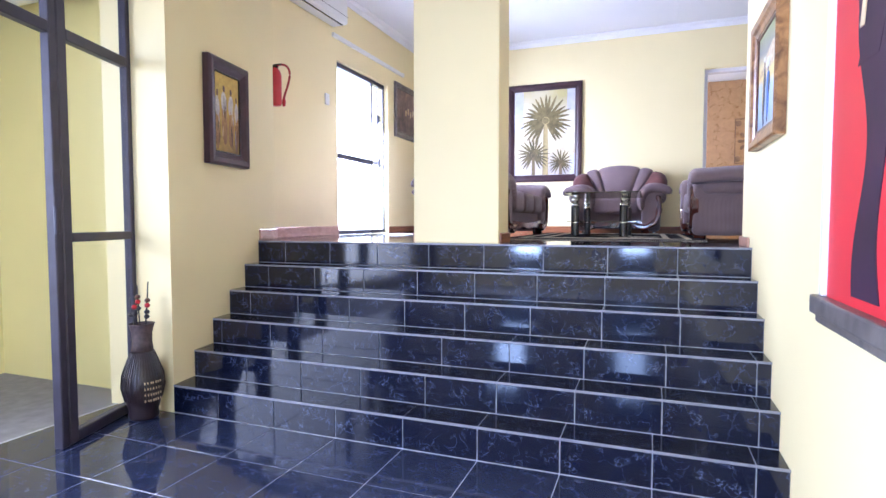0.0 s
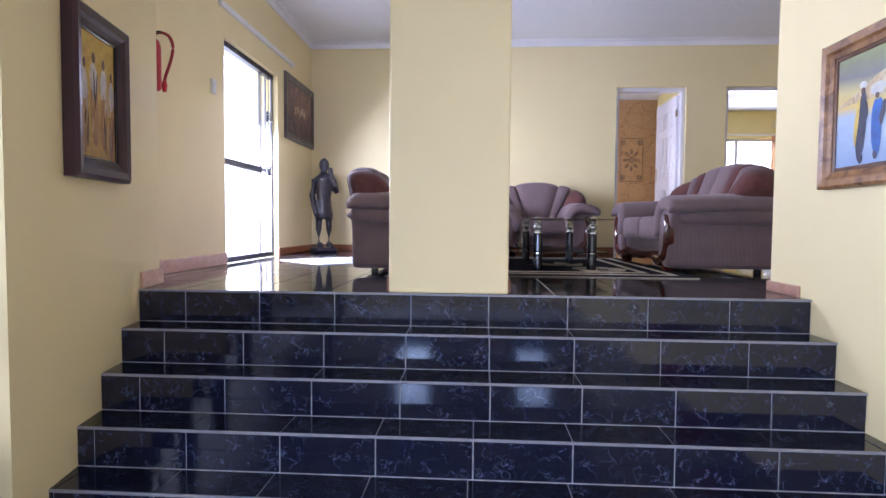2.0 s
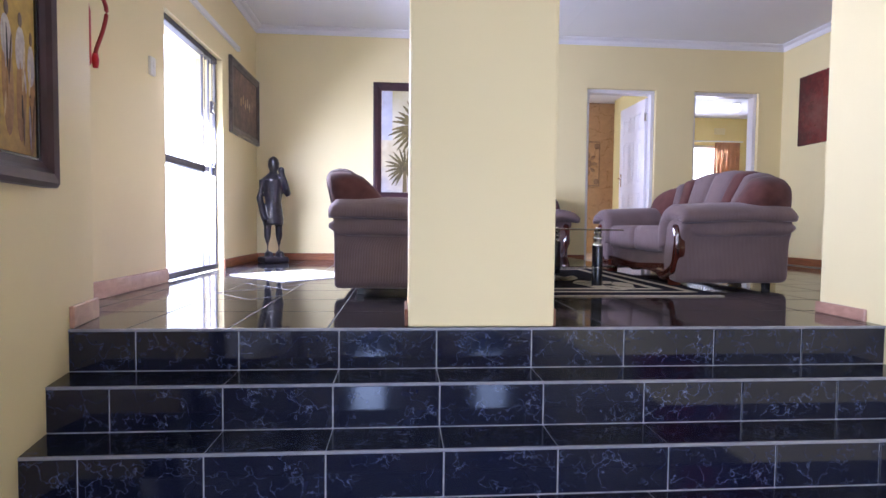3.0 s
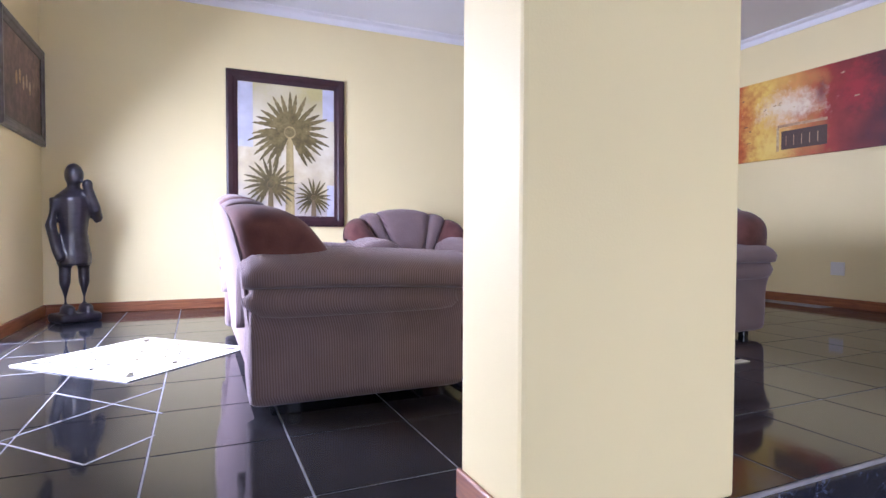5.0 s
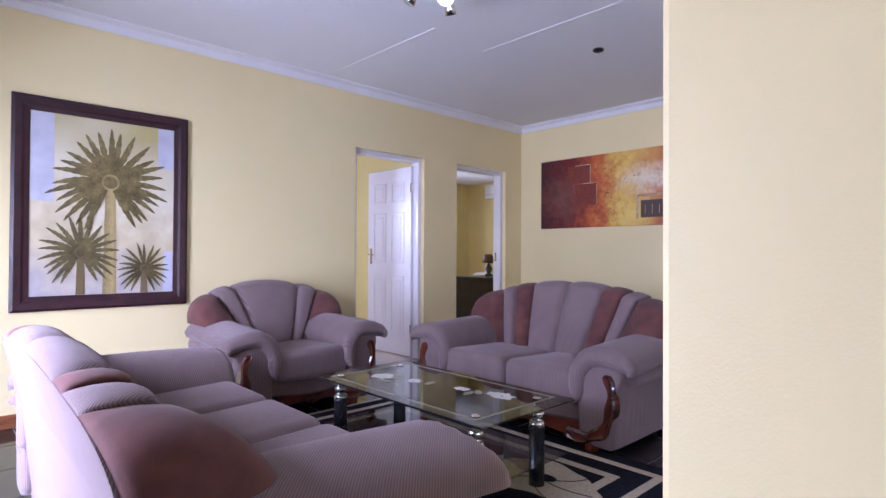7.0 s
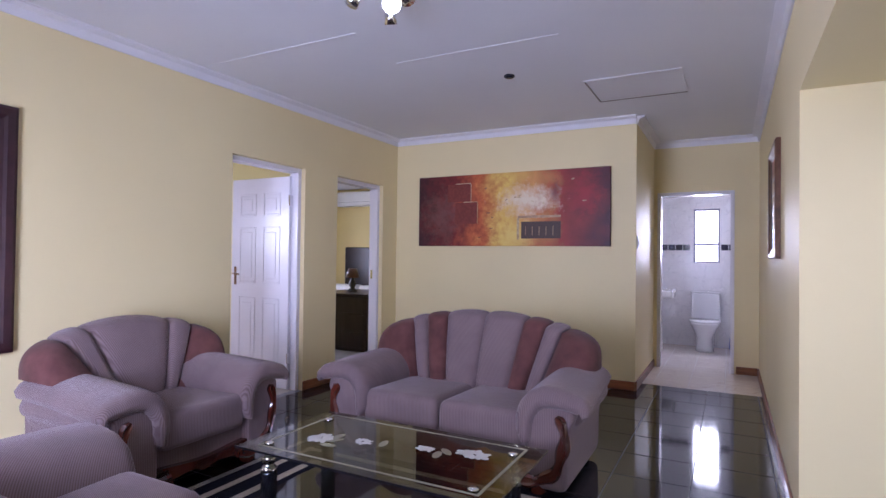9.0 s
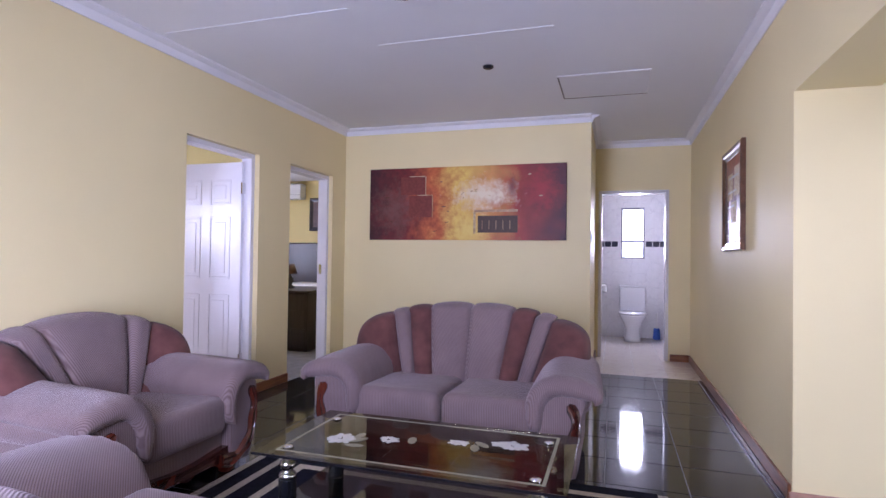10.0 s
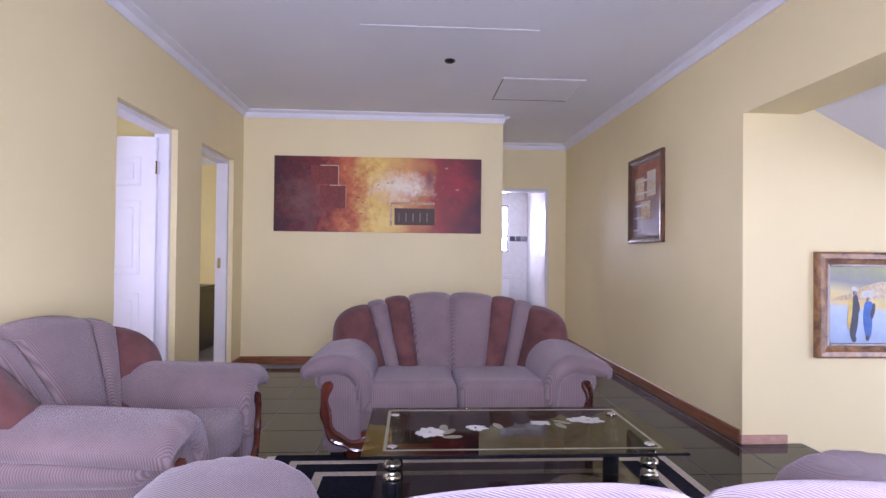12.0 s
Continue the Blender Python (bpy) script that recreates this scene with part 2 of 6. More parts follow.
M_MAHOG = wood_mat("mahogany", (0.030, 0.007, 0.005), (0.14, 0.030, 0.016), 0.22, 3, (1, 5, 1), 0.6)
M_BLACK = mat("black_lacquer", (0.012, 0.013, 0.018), 0.2, noise_scale=8, vary=0.3, coat=0.4)
M_CHROME = mat("chrome", (0.75, 0.75, 0.77), 0.08, metal=1.0)
M_ALU = mat("dark_aluminium", (0.045, 0.045, 0.07), 0.35, metal=0.3, noise_scale=12, vary=0.15)
M_WHITE = mat("white_gloss_paint", (0.78, 0.76, 0.80), 0.25, noise_scale=3, vary=0.03)
M_WHITEP = mat("white_plastic", (0.78, 0.77, 0.75), 0.4, noise_scale=4, vary=0.03)
M_PLUM = wood_mat("plum_frame", (0.022, 0.006, 0.010), (0.045, 0.013, 0.020), 0.4, 4, (2, 2, 2))
M_DARKFRAME = wood_mat("dark_frame", (0.016, 0.010, 0.012), (0.040, 0.026, 0.028), 0.28, 4, (2, 2, 2), 0.4)
M_GREYFRAME = wood_mat("grey_frame", (0.07, 0.06, 0.06), (0.17, 0.15, 0.14), 0.35, 6, (2, 2, 2))
M_GOLD = wood_mat("gilt_wood", (0.10, 0.04, 0.015), (0.42, 0.22, 0.08), 0.35, 7, (2, 2, 2), 0.2)
M_BRONZE = wood_mat("bronze_wood", (0.05, 0.02, 0.012), (0.16, 0.07, 0.035), 0.3, 5, (2, 2, 2), 0.3)
M_EBONY = wood_mat("ebony", (0.008, 0.007, 0.010), (0.028, 0.024, 0.032), 0.3, 4, (2, 2, 5))
M_RED = mat("red_enamel", (0.48, 0.018, 0.022), 0.3, noise_scale=6, vary=0.1)
M_HOSE = mat("hose_rubber", (0.34, 0.02, 0.02), 0.5)
M_GLASS = glass_mat("window_glass")
M_TABLE = glass_mat("smoked_glass", (0.60, 0.60, 0.50), 0.0, 0.95, 0.06, 0.6)
M_SKYGLOW = glow_mat("bright_outdoors", (1.0, 1.0, 1.0), 6.0)
M_STEEL = mat("door_steel", (0.035, 0.03, 0.05), 0.4, noise_scale=9, vary=0.25, bump=0.1)
M_TAN = tile_mat("tan_tile", (0.42, 0.26, 0.14), (0.34, 0.19, 0.09), 4, 0.08, 0.2, 0.25)
M_WTILE = tile_mat("white_wall_tile", (0.76, 0.75, 0.76), (0.71, 0.70, 0.72), 4, 0.06, 0.15, 0.1)
M_BAND = mat("black_band_tile", (0.02, 0.02, 0.04), 0.15, noise_scale=6, vary=0.4)
M_CERAMIC = mat("white_ceramic", (0.80, 0.80, 0.82), 0.12, coat=0.5)
M_LINEN = mat("white_linen", (0.78, 0.77, 0.76), 0.9, noise_scale=8, vary=0.05, bump=0.2, bump_scale=30)
M_CURTAIN = mat("orange_curtain", (0.55, 0.28, 0.12), 0.8, noise_scale=5, vary=0.2)
M_DARKWOOD = wood_mat("dark_bedroom_wood", (0.012, 0.007, 0.006), (0.035, 0.02, 0.018), 0.3, 3, (1, 6, 1))
M_CARPET = mat("grey_carpet", (0.25, 0.24, 0.25), 0.9, noise_scale=12, vary=0.15, bump=0.3)
M_RUG_N = mat("rug_navy", (0.012, 0.012, 0.022), 0.95, noise_scale=60, vary=0.4, bump=0.6, bump_scale=400, spec=0.1)
M_RUG_C = mat("rug_cream", (0.52, 0.46, 0.36), 0.95, noise_scale=60, vary=0.15, bump=0.6, bump_scale=400, spec=0.1)
M_RUG_G = mat("rug_olive", (0.16, 0.13, 0.07), 0.95, noise_scale=60, vary=0.25, bump=0.6, bump_scale=400, spec=0.1)
M_VASE = mat("dark_vase", (0.020, 0.013, 0.016), 0.3, noise_scale=14, vary=0.5, bump=0.3, bump_scale=60)
M_WEAVE = mat("vase_neck_weave", (0.075, 0.05, 0.05), 0.6, noise_scale=40, vary=0.4, bump=0.6, bump_scale=200)


# ---- mesh helpers ----
def quad_box(bm, x0, x1, y0, y1, z0, z1, bevel=0.0, seg=1):
    r = bmesh.ops.create_cube(bm, size=1.0)
    vs = r["verts"]
    bmesh.ops.scale(bm, vec=(x1 - x0, y1 - y0, z1 - z0), verts=vs)
    bmesh.ops.translate(bm, vec=((x0 + x1) / 2, (y0 + y1) / 2, (z0 + z1) / 2), verts=vs)
    if bevel:
        es = list({e for v in vs for e in v.link_edges})
        bmesh.ops.bevel(bm, geom=es, offset=bevel, segments=seg, profile=0.6, affect="EDGES", clamp_overlap=True)
    return bm


def box(x0, x1, y0, y1, z0, z1, bevel=0.0, seg=1):
    return quad_box(bmesh.new(), x0, x1, y0, y1, z0, z1, bevel, seg)


def link(name, bm, material, smooth=False):
    me = bpy.data.meshes.new(name)
    bmesh.ops.recalc_face_normals(bm, faces=bm.faces[:])
    bm.to_mesh(me)
    bm.free()
    me.materials.append(material)
    if smooth:
        for p in me.polygons:
            p.use_smooth = True
    return new(name, me)


def part(name, bm, material, parent, label="", smooth=False, kind=""):
    ob = link(name, bm, material, smooth)
    ob.parent = parent
    return tagged(ob, label, kind=kind)


def thing(name, m, label, category, group=""):
    ob = new(name)
    ob.matrix_basis = m
    ob.empty_display_size = 0.1
    return tagged(ob, label, category, group)


def lathe(profile, n=24, bm=None, cx=0, cy=0):
    """Turns (radius, height) pairs round the upright axis."""
    bm = bm or bmesh.new()
    rings = [[bm.verts.new((cx + r * math.cos(2 * math.pi * k / n), cy + r * math.sin(2 * math.pi * k / n), z)) for k in range(n)] for r, z in profile]
    for a, b in zip(rings, rings[1:]):
        for k in range(n):
            bm.faces.new((a[k], a[(k + 1) % n], b[(k + 1) % n], b[k]))
    bm.faces.new(rings[0][::-1])
    bm.faces.new(rings[-1])
    return bm


def tube(points, radius, n=8, bm=None):
    bm = bm or bmesh.new()
    pts = [Vector(p) for p in points]
    rings = []
    for i, p in enumerate(pts):
        d = (pts[min(i + 1, len(pts) - 1)] - pts[max(i - 1, 0)]).normalized()
        q = d.to_track_quat("Z", "Y")
        r = radius[i] if isinstance(radius, (list, tuple)) else radius
        rings.append([bm.verts.new(p + q @ Vector((r * math.cos(2 * math.pi * k / n), r * math.sin(2 * math.pi * k / n), 0))) for k in range(n)])
    for a, b in zip(rings, rings[1:]):
        for k in range(n):
            bm.faces.new((a[k], a[(k + 1) % n], b[(k + 1) % n], b[k]))
    bm.faces.new(rings[0][::-1])
    bm.faces.new(rings[-1])
    return bm


def ball(bm, c, r, s=(1, 1, 1), n=12, rot=None):
    q = bmesh.ops.create_uvsphere(bm, u_segments=n, v_segments=max(6, n // 2 + 2), radius=r)
    bmesh.ops.scale(bm, vec=s, verts=q["verts"])
    if rot:
        bmesh.ops.rotate(bm, cent=(0, 0, 0), matrix=Euler([radians(a) for a in rot]).to_matrix(), verts=q["verts"])
    bmesh.ops.translate(bm, vec=c, verts=q["verts"])
    return bm


def slab(points, y0, y1, bm=None):
    """A flat outline in x and z, given thickness along y."""
    bm = bm or bmesh.new()
    a = [bm.verts.new((x, y0, z)) for x, z in points]
    b = [bm.verts.new((x, y1, z)) for x, z in points]
    bm.faces.new(a)
    bm.faces.new(b[::-1])
    n = len(points)
    for k in range(n):
        bm.faces.new((a[k], b[k], b[(k + 1) % n], a[(k + 1) % n]))
    return bm


def structure(name, bm, material, label, category, smooth=False):
    return tagged(link(name, bm, material, smooth), label, category, kind="structure")


# ---- the plan ----
RISE, TREAD = 0.172, 0.2065
UP = 6 * RISE                      # lounge floor
TOP = 3.72                         # lounge ceiling
WW, RW = -3.16, 0.68    # window wall, stair's east wall
NORTH, EAST, SOUTH = 8.43, 3.235, 4.555
NOSE6 = 4.165                      # edge of the top step
STEP1 = NOSE6 - 5 * TREAD
PIL = (-1.455, -0.83, 4.18, 4.455)
BEAM = 3.12
T = 0.405


def wall(name, boxes, label, material=None, category="wall"):
    bm = bmesh.new()
    for b in boxes:
        quad_box(bm, *b)
    return structure(name, bm, material or M_WALL, label, category)


PLASTER = "cream-yellow painted plaster wall with a faint orange-peel texture"
# window wall with the glazed door's opening
DY0, DY1, DZ = 5.95, 7.22, 2.98
wall("wall_west", [(WW - 0.25, WW, SOUTH - 0.3, DY0, UP - 0.2, TOP), (WW - 0.25, WW, DY1, NORTH + 0.15, UP - 0.2, TOP), (WW - 0.25, WW, DY0, DY1, DZ, TOP)], PLASTER)


def stair_west(y):
    """The stair's west wall closes in towards the hall."""
    return -2.805 + 0.178 * (NOSE6 - y)


bm = bmesh.new()
for z in (-0.1, TOP + 0.1):
    for x, y in ((-3.16, STEP1), (stair_west(STEP1), STEP1), (stair_west(4.44), 4.44), (-3.16, 4.44)):
        bm.verts.new((x, y, z))
bm.verts.ensure_lookup_table()
for f in ((3, 2, 1, 0), (4, 5, 6, 7), (0, 1, 5, 4), (1, 2, 6, 5), (2, 3, 7, 6), (3, 0, 4, 7)):
    bm.faces.new([bm.verts[i] for i in f])
structure("wall_stair_west", bm, M_WALL, PLASTER, "wall")
wall("wall_stair_east", [(RW, RW + 0.3, -2.2, SOUTH, -0.1, TOP + 0.1)], PLASTER)
D1, D2, DTOP = (0.75, 1.612), (2.095, 2.93), UP + 2.105
wall("wall_north", [(WW - 0.25, D1[0], NORTH, NORTH + 0.15, UP - 0.2, TOP), (D1[1], D2[0], NORTH, NORTH + 0.15, UP - 0.2, TOP),
                    (D2[1], EAST + 0.2, NORTH, NORTH + 0.15, UP - 0.2, TOP), (D1[0], D1[1], NORTH, NORTH + 0.15, DTOP, TOP), (D2[0], D2[1], NORTH, NORTH + 0.15, DTOP, TOP)], PLASTER)
BX = 4.65
BD = (4.80, 5.62)
wall("wall_east", [(EAST, EAST + 0.15, 5.66, NORTH, UP - 0.2, TOP), (EAST + 0.15, BX, 5.66, 5.83, UP - 0.2, TOP)], PLASTER)
wall("wall_hall_end", [(BX, BX + 0.12, SOUTH - 0.2, BD[0], UP - 0.2, TOP), (BX, BX + 0.12, BD[1], 5.83, UP - 0.2, TOP), (BX, BX + 0.12, BD[0], BD[1], UP + 2.08, TOP)], PLASTER)
wall("wall_south_lounge", [(RW + 0.3, BX, SOUTH - 0.15, SOUTH, UP - 0.2, TOP)], PLASTER)
wall("beam", [(WW, RW, PIL[2], SOUTH, BEAM, TOP + 0.1)], "cream-yellow plastered beam over the top of the stairs", category="beam")
wall("wall_south_hall", [(-4.6, -2.27, -2.35, -2.2, -0.1, 2.9), (-1.63, -0.42, -2.35, -2.2, -0.1, 2.9), (0.22, RW + 0.3, -2.35, -2.2, -0.1, 2.9), (-2.27, -1.63, -2.35, -2.2, 2.05, 2.9), (-0.42, 0.22, -2.35, -2.2, 2.05, 2.9), (-2.27, -1.63, -2.35, -2.2, -0.1, 0.25), (-0.42, 0.22, -2.35, -2.2, -0.1, 0.25)], PLASTER)
bm = box(*PIL, UP, BEAM, 0.012, 2)
structure("pillar", bm, M_WALL, "square cream-yellow plastered pillar at the top of the stairs", "pillar")

# ceilings
structure("ceiling_lounge", box(WW - 0.25, BX + 0.12, SOUTH - 0.15, NORTH + 0.15, TOP, TOP + 0.1), M_CEIL, "white painted board ceiling with cover strips", "ceiling")
bm = bmesh.new()
prof = [(-2.35, 2.62), (3.05, 2.62), (PIL[2], 3.20), (PIL[2], 3.32), (3.0, 2.74), (-2.35, 2.74)]
a = [bm.verts.new((-4.6, y, z)) for y, z in prof]
b = [bm.verts.new((RW, y, z)) for y, z in prof]
for k in range(6):
    bm.faces.new((a[k], a[(k + 1) % 6], b[(k + 1) % 6], b[k]))
bm.faces.new(a)
bm.faces.new(b[::-1])
structure("ceiling_hall", bm, M_CEIL, "white sloping ceiling over the entrance hall", "ceiling")


def cornice(name, p0, p1, inward, z, s=0.075):
    """A cove moulding along a wall, from p0 to p1."""
    p0, p1, n = Vector((*p0, z)), Vector((*p1, z)), Vector((*inward, 0))
    sec = [(0, 0), (0, -s), (0.012, -s), (0.02, -s * 0.72), (0.35 * s, -0.35 * s), (0.72 * s, -0.02), (s, -0.012), (s, 0)]
    bm = bmesh.new()
    ra = [bm.verts.new(p0 + n * u + Vector((0, 0, v))) for u, v in sec]
    rb = [bm.verts.new(p1 + n * u + Vector((0, 0, v))) for u, v in sec]
    for k in range(len(sec)):
        q = (k + 1) % len(sec)
        bm.faces.new((ra[k], ra[q], rb[q], rb[k]))
    bm.faces.new(ra)
    bm.faces.new(rb[::-1])
    return structure(name, bm, M_CORNICE, "white coved plaster cornice", "cornice")


cornice("cornice_1", (WW, NORTH), (EAST, NORTH), (0, -1), TOP)
cornice("cornice_2", (EAST, NORTH), (EAST, 5.66), (-1, 0), TOP)
cornice("cornice_3", (WW, NORTH), (WW, SOUTH), (1, 0), TOP)
cornice("cornice_4", (WW, SOUTH), (BX, SOUTH), (0, 1), TOP)
cornice("cornice_5", (BX, SOUTH), (BX, 5.66), (-1, 0), TOP)
cornice("cornice_6", (EAST, 5.66), (BX, 5.66), (0, -1), TOP)


def skirting(name, x0, x1, y0, y1, material=None, h=0.085, z=None):
    z = UP if z is None else z
    return structure(name, box(x0, x1, y0, y1, z, z + h, 0.004), material or M_SKIRT, "varnished reddish-brown wooden skirting board", "baseboard")


skirting("baseboard_1", WW + 0.016, D1[0] - 0.0, NORTH - 0.016, NORTH)
skirting("baseboard_2", D1[1], D2[0], NORTH - 0.016, NORTH)
skirting("baseboard_3", D2[1], EAST, NORTH - 0.016, NORTH)
skirting("baseboard_4", EAST - 0.016, EAST, 5.66, NORTH - 0.016)
skirting("baseboard_5", EAST, BX, 5.644, 5.66)
skirting("baseboard_6", RW + 0.02, BX, SOUTH, SOUTH + 0.016)
skirting("baseboard_7", BX - 0.016, BX, SOUTH + 0.016, BD[0] - 0.02)
skirting("baseboard_8", WW, WW + 0.018, 4.45, DY0, M_SKIRT_P, 0.10)
skirting("baseboard_9", WW, WW + 0.016, DY1, NORTH)
b10 = skirting("baseboard_10", 0, 0.018, 0, 0.285, M_SKIRT_P, 0.09)
b10.matrix_basis = pose(stair_west(NOSE6 + 0.01), NOSE6 + 0.01, 0, 0, 0, 10.1)
skirting("baseboard_11", RW - 0.016, RW, NOSE6 + 0.10, SOUTH + 0.016, M_SKIRT_P, 0.058)
skirting("baseboard_12", PIL[0] - 0.014, PIL[0], PIL[2] + 0.02, PIL[3], M_SKIRT, 0.075)
skirting("baseboard_13", PIL[1], PIL[1] + 0.014, PIL[2] + 0.02, PIL[3], M_SKIRT, 0.075)

# ceiling cover strips, hatch and vent rose
for name, x, y0, y1 in (("ceiling_strip_1", 0.97, 5.80, 7.0), ("ceiling_strip_2", 0.40, 6.95, 8.3)):
    structure(name, box(x - 0.010, x + 0.010, y0, y1, TOP - 0.004, TOP, 0.001), M_CEIL, "thin white ceiling cover strip", "trim")
hatch = thing("ceiling_hatch", pose(2.27, 5.52, TOP), "white square ceiling access hatch in a thin frame", "hatch")
part("panel", box(-0.297, 0.297, -0.345, 0.345, -0.006, 0.0), M_CEIL, hatch)
# shade is put into the frame's colour: two edges grey, two white
for nm, c in (("frame_edge", (-0.325, -0.30, -0.36, 0.36)), ("frame_edge", (0.30, 0.318, -0.36, 0.36)), ("frame_edge", (-0.30, 0.30, 0.348, 0.36)), ("frame_edge", (-0.30, 0.30, -0.36, -0.35))):
    part(nm, box(*c, -0.007, 0.0, 0.002), M_GREYFRAME if c[0] >= 0.30 or c[2] > 0.3 else M_CORNICE, hatch)
rose = thing("cable_rose", pose(1.575, 6.36, TOP), "small dark round cable outlet on the ceiling", "ceiling rose")
part("cap", lathe([(0.042, 0), (0.042, -0.012), (0.026, -0.022), (0.004, -0.024)], 20), M_BLACK, rose, smooth=True)

# ---- openings: glazed west door, inner doors, partition ----
wd = thing("glazed_door", pose(WW - 0.07, 0, 0), "tall dark aluminium glazed door, closed, bright daylight behind it", "door")
M_SLIM = mat("grey_aluminium", (0.22, 0.22, 0.27), 0.35, metal=0.4, noise_scale=12, vary=0.12)
for y0, y1, z0, z1 in ((DY0, DY0 + 0.045, UP, DZ), (DY0 + 0.045, DY1 - 0.03, DZ - 0.05, DZ), (DY0 + 0.045, DY1 - 0.03, UP, UP + 0.05), (DY0 + 0.045, 6.87, 1.905, 1.965)):
    part("frame_rail", box(-0.03, 0.03, y0, y1, z0, z1, 0.004), M_ALU, wd)
for y0, y1, z0, z1 in ((6.87, 6.89, UP + 0.05, DZ - 0.05), (7.03, 7.045, UP + 0.05, DZ - 0.05), (DY1 - 0.03, DY1, UP, DZ), (6.89, 7.03, 1.925, 1.965)):
    part("slim_bar", box(-0.010, 0.010, y0, y1, z0, z1, 0.003), M_SLIM, wd, "slim grey bar")
for y0, y1, z0, z1 in ((DY0 + 0.045, 6.87, 1.965, DZ - 0.05), (DY0 + 0.045, 6.87, UP + 0.05, 1.905), (6.89, 7.03, UP + 0.05, 1.925), (6.89, 7.03, 1.965, DZ - 0.05), (7.045, DY1 - 0.03, UP + 0.05, DZ - 0.05)):
    g = part("pane", box(-0.003, 0.003, y0, y1, z0, z1), M_GLASS, wd)
    g.visible_shadow = False
for z in (2.50, 1.945):
    h = part("lock_case", box(0.03, 0.055, 6.985, 7.06, z - 0.055, z + 0.055, 0.006), M_ALU, wd)
    for k in range(5):
        part("lock_fin", box(0.056, 0.062, 6.99, 7.055, z - 0.045 + 0.02 * k, z - 0.037 + 0.02 * k), M_CHROME, h)
chain = thing("blind_chain", pose(WW - 0.03, 6.83, 0), "beaded grey pull chain hanging in front of the glazed door", "blind chain")
bm = bmesh.new()
for k in range(86):
    for dy in (0.0, 0.19):
        quad_box(bm, -0.004, 0.004, dy - 0.006, dy + 0.006, 1.12 + k * 0.021, 1.132 + k * 0.021)
for dy in (0.0, 0.19):
    quad_box(bm, -0.0015, 0.0015, dy - 0.0015, dy + 0.0015, 1.1, DZ - 0.03)
part("beads", bm, M_ALU, chain)
bm = box(-4.2, -4.19, 3.6, 15.0, -0.5, 6.5)
tagged(link("backdrop_west", bm, M_SKYGLOW), "blown-out white daylight outside the door", "backdrop", kind="structure")


def door_frame(name, x0, x1, y0, y1, top, label):
    f = tagged(new(name), label, "door frame", kind="structure")
    w = 0.045
    part("jamb", box(x0, x0 + w, y0, y1, UP, top, 0.004), M_WHITE, f)
    part("jamb", box(x1 - w, x1, y0, y1, UP, top, 0.004), M_WHITE, f)
    part("head", box(x0 + w, x1 - w, y0, y1, top - w, top, 0.004), M_WHITE, f)
    return f


door_frame("door_frame_1", D1[0], D1[1], NORTH + 0.045, NORTH + 0.155, DTOP, "white gloss-painted steel door frame set back in the wall")
fr2 = door_frame("door_frame_2", D2[0], D2[1], NORTH + 0.045, NORTH + 0.155, DTOP, "white gloss-painted steel door frame with a strike plate")
part("strike_plate", box(D2[1] - 0.049, D2[1] - 0.045, NORTH + 0.10, NORTH + 0.13, 2.05, 2.15), M_CHROME, fr2, "small steel strike plate")
BF = tagged(new("door_frame_3"), "white painted bathroom door frame", "door frame", kind="structure")
part("jamb", box(BX - 0.01, BX + 0.13, BD[0], BD[0] + 0.04, UP, UP + 2.08, 0.004), M_WHITE, BF)
part("jamb", box(BX - 0.01, BX + 0.13, BD[1] - 0.04, BD[1], UP, UP + 2.08, 0.004), M_WHITE, BF)
part("head", box(BX - 0.01, BX + 0.13, BD[0] + 0.04, BD[1] - 0.04, UP + 2.04, UP + 2.08, 0.004), M_WHITE, BF)


def panel_door(name, m, w, h, label):
    """Leaf along +y from the hinge, moulded panels on both faces."""
    d = tagged(new(name), label, "door", kind="structure")
    d.matrix_basis = m
    part("leaf", box(-0.018, 0.018, 0, w, 0.01, h, 0.003), M_WHITE, d)
    for y0, y1 in ((0.11, w / 2 - 0.045), (w / 2 + 0.045, w - 0.11)):
        for z0, z1 in ((0.2, 0.86), (1.0, 1.55), (1.66, 1.88)):
            bm = bmesh.new()
            for s in (-1, 1):
                xa, xb = sorted((s * 0.018, s * 0.024))
                for a in ((y0, y0 + 0.02, z0, z1), (y1 - 0.02, y1, z0, z1), (y0 + 0.02, y1 - 0.02, z0, z0 + 0.02), (y0 + 0.02, y1 - 0.02, z1 - 0.02, z1)):
                    quad_box(bm, xa, xb, *a, 0.002)
                quad_box(bm, xa, xb, y0 + 0.05, y1 - 0.05, z0 + 0.05, z1 - 0.05, 0.003)
            part("panel", bm, M_WHITE, d)
    for s in (-1, 1):
        bm = box(min(s * 0.018, s * 0.024), max(s * 0.018, s * 0.024), w - 0.08, w - 0.045, 0.98, 1.16, 0.003)
        tube([(s * 0.02, w - 0.062, 1.09), (s * 0.06, w - 0.062, 1.09), (s * 0.065, w - 0.075, 1.09), (s * 0.065, w - 0.17, 1.085)], 0.008, 8, bm)
        part("handle", bm, M_CHROME, d, "worn steel lever handle")
    for z in (0.25, 1.75):
        part("hinge", box(-0.028, 0.028, -0.012, 0.004, z, z + 0.1, 0.003), M_CHROME, d)
    return d


panel_door("door_1", pose(1.55, NORTH + 0.12, UP, 0, 0, 0), 0.765, 2.03, "white six-panel door standing wide open into the next room")

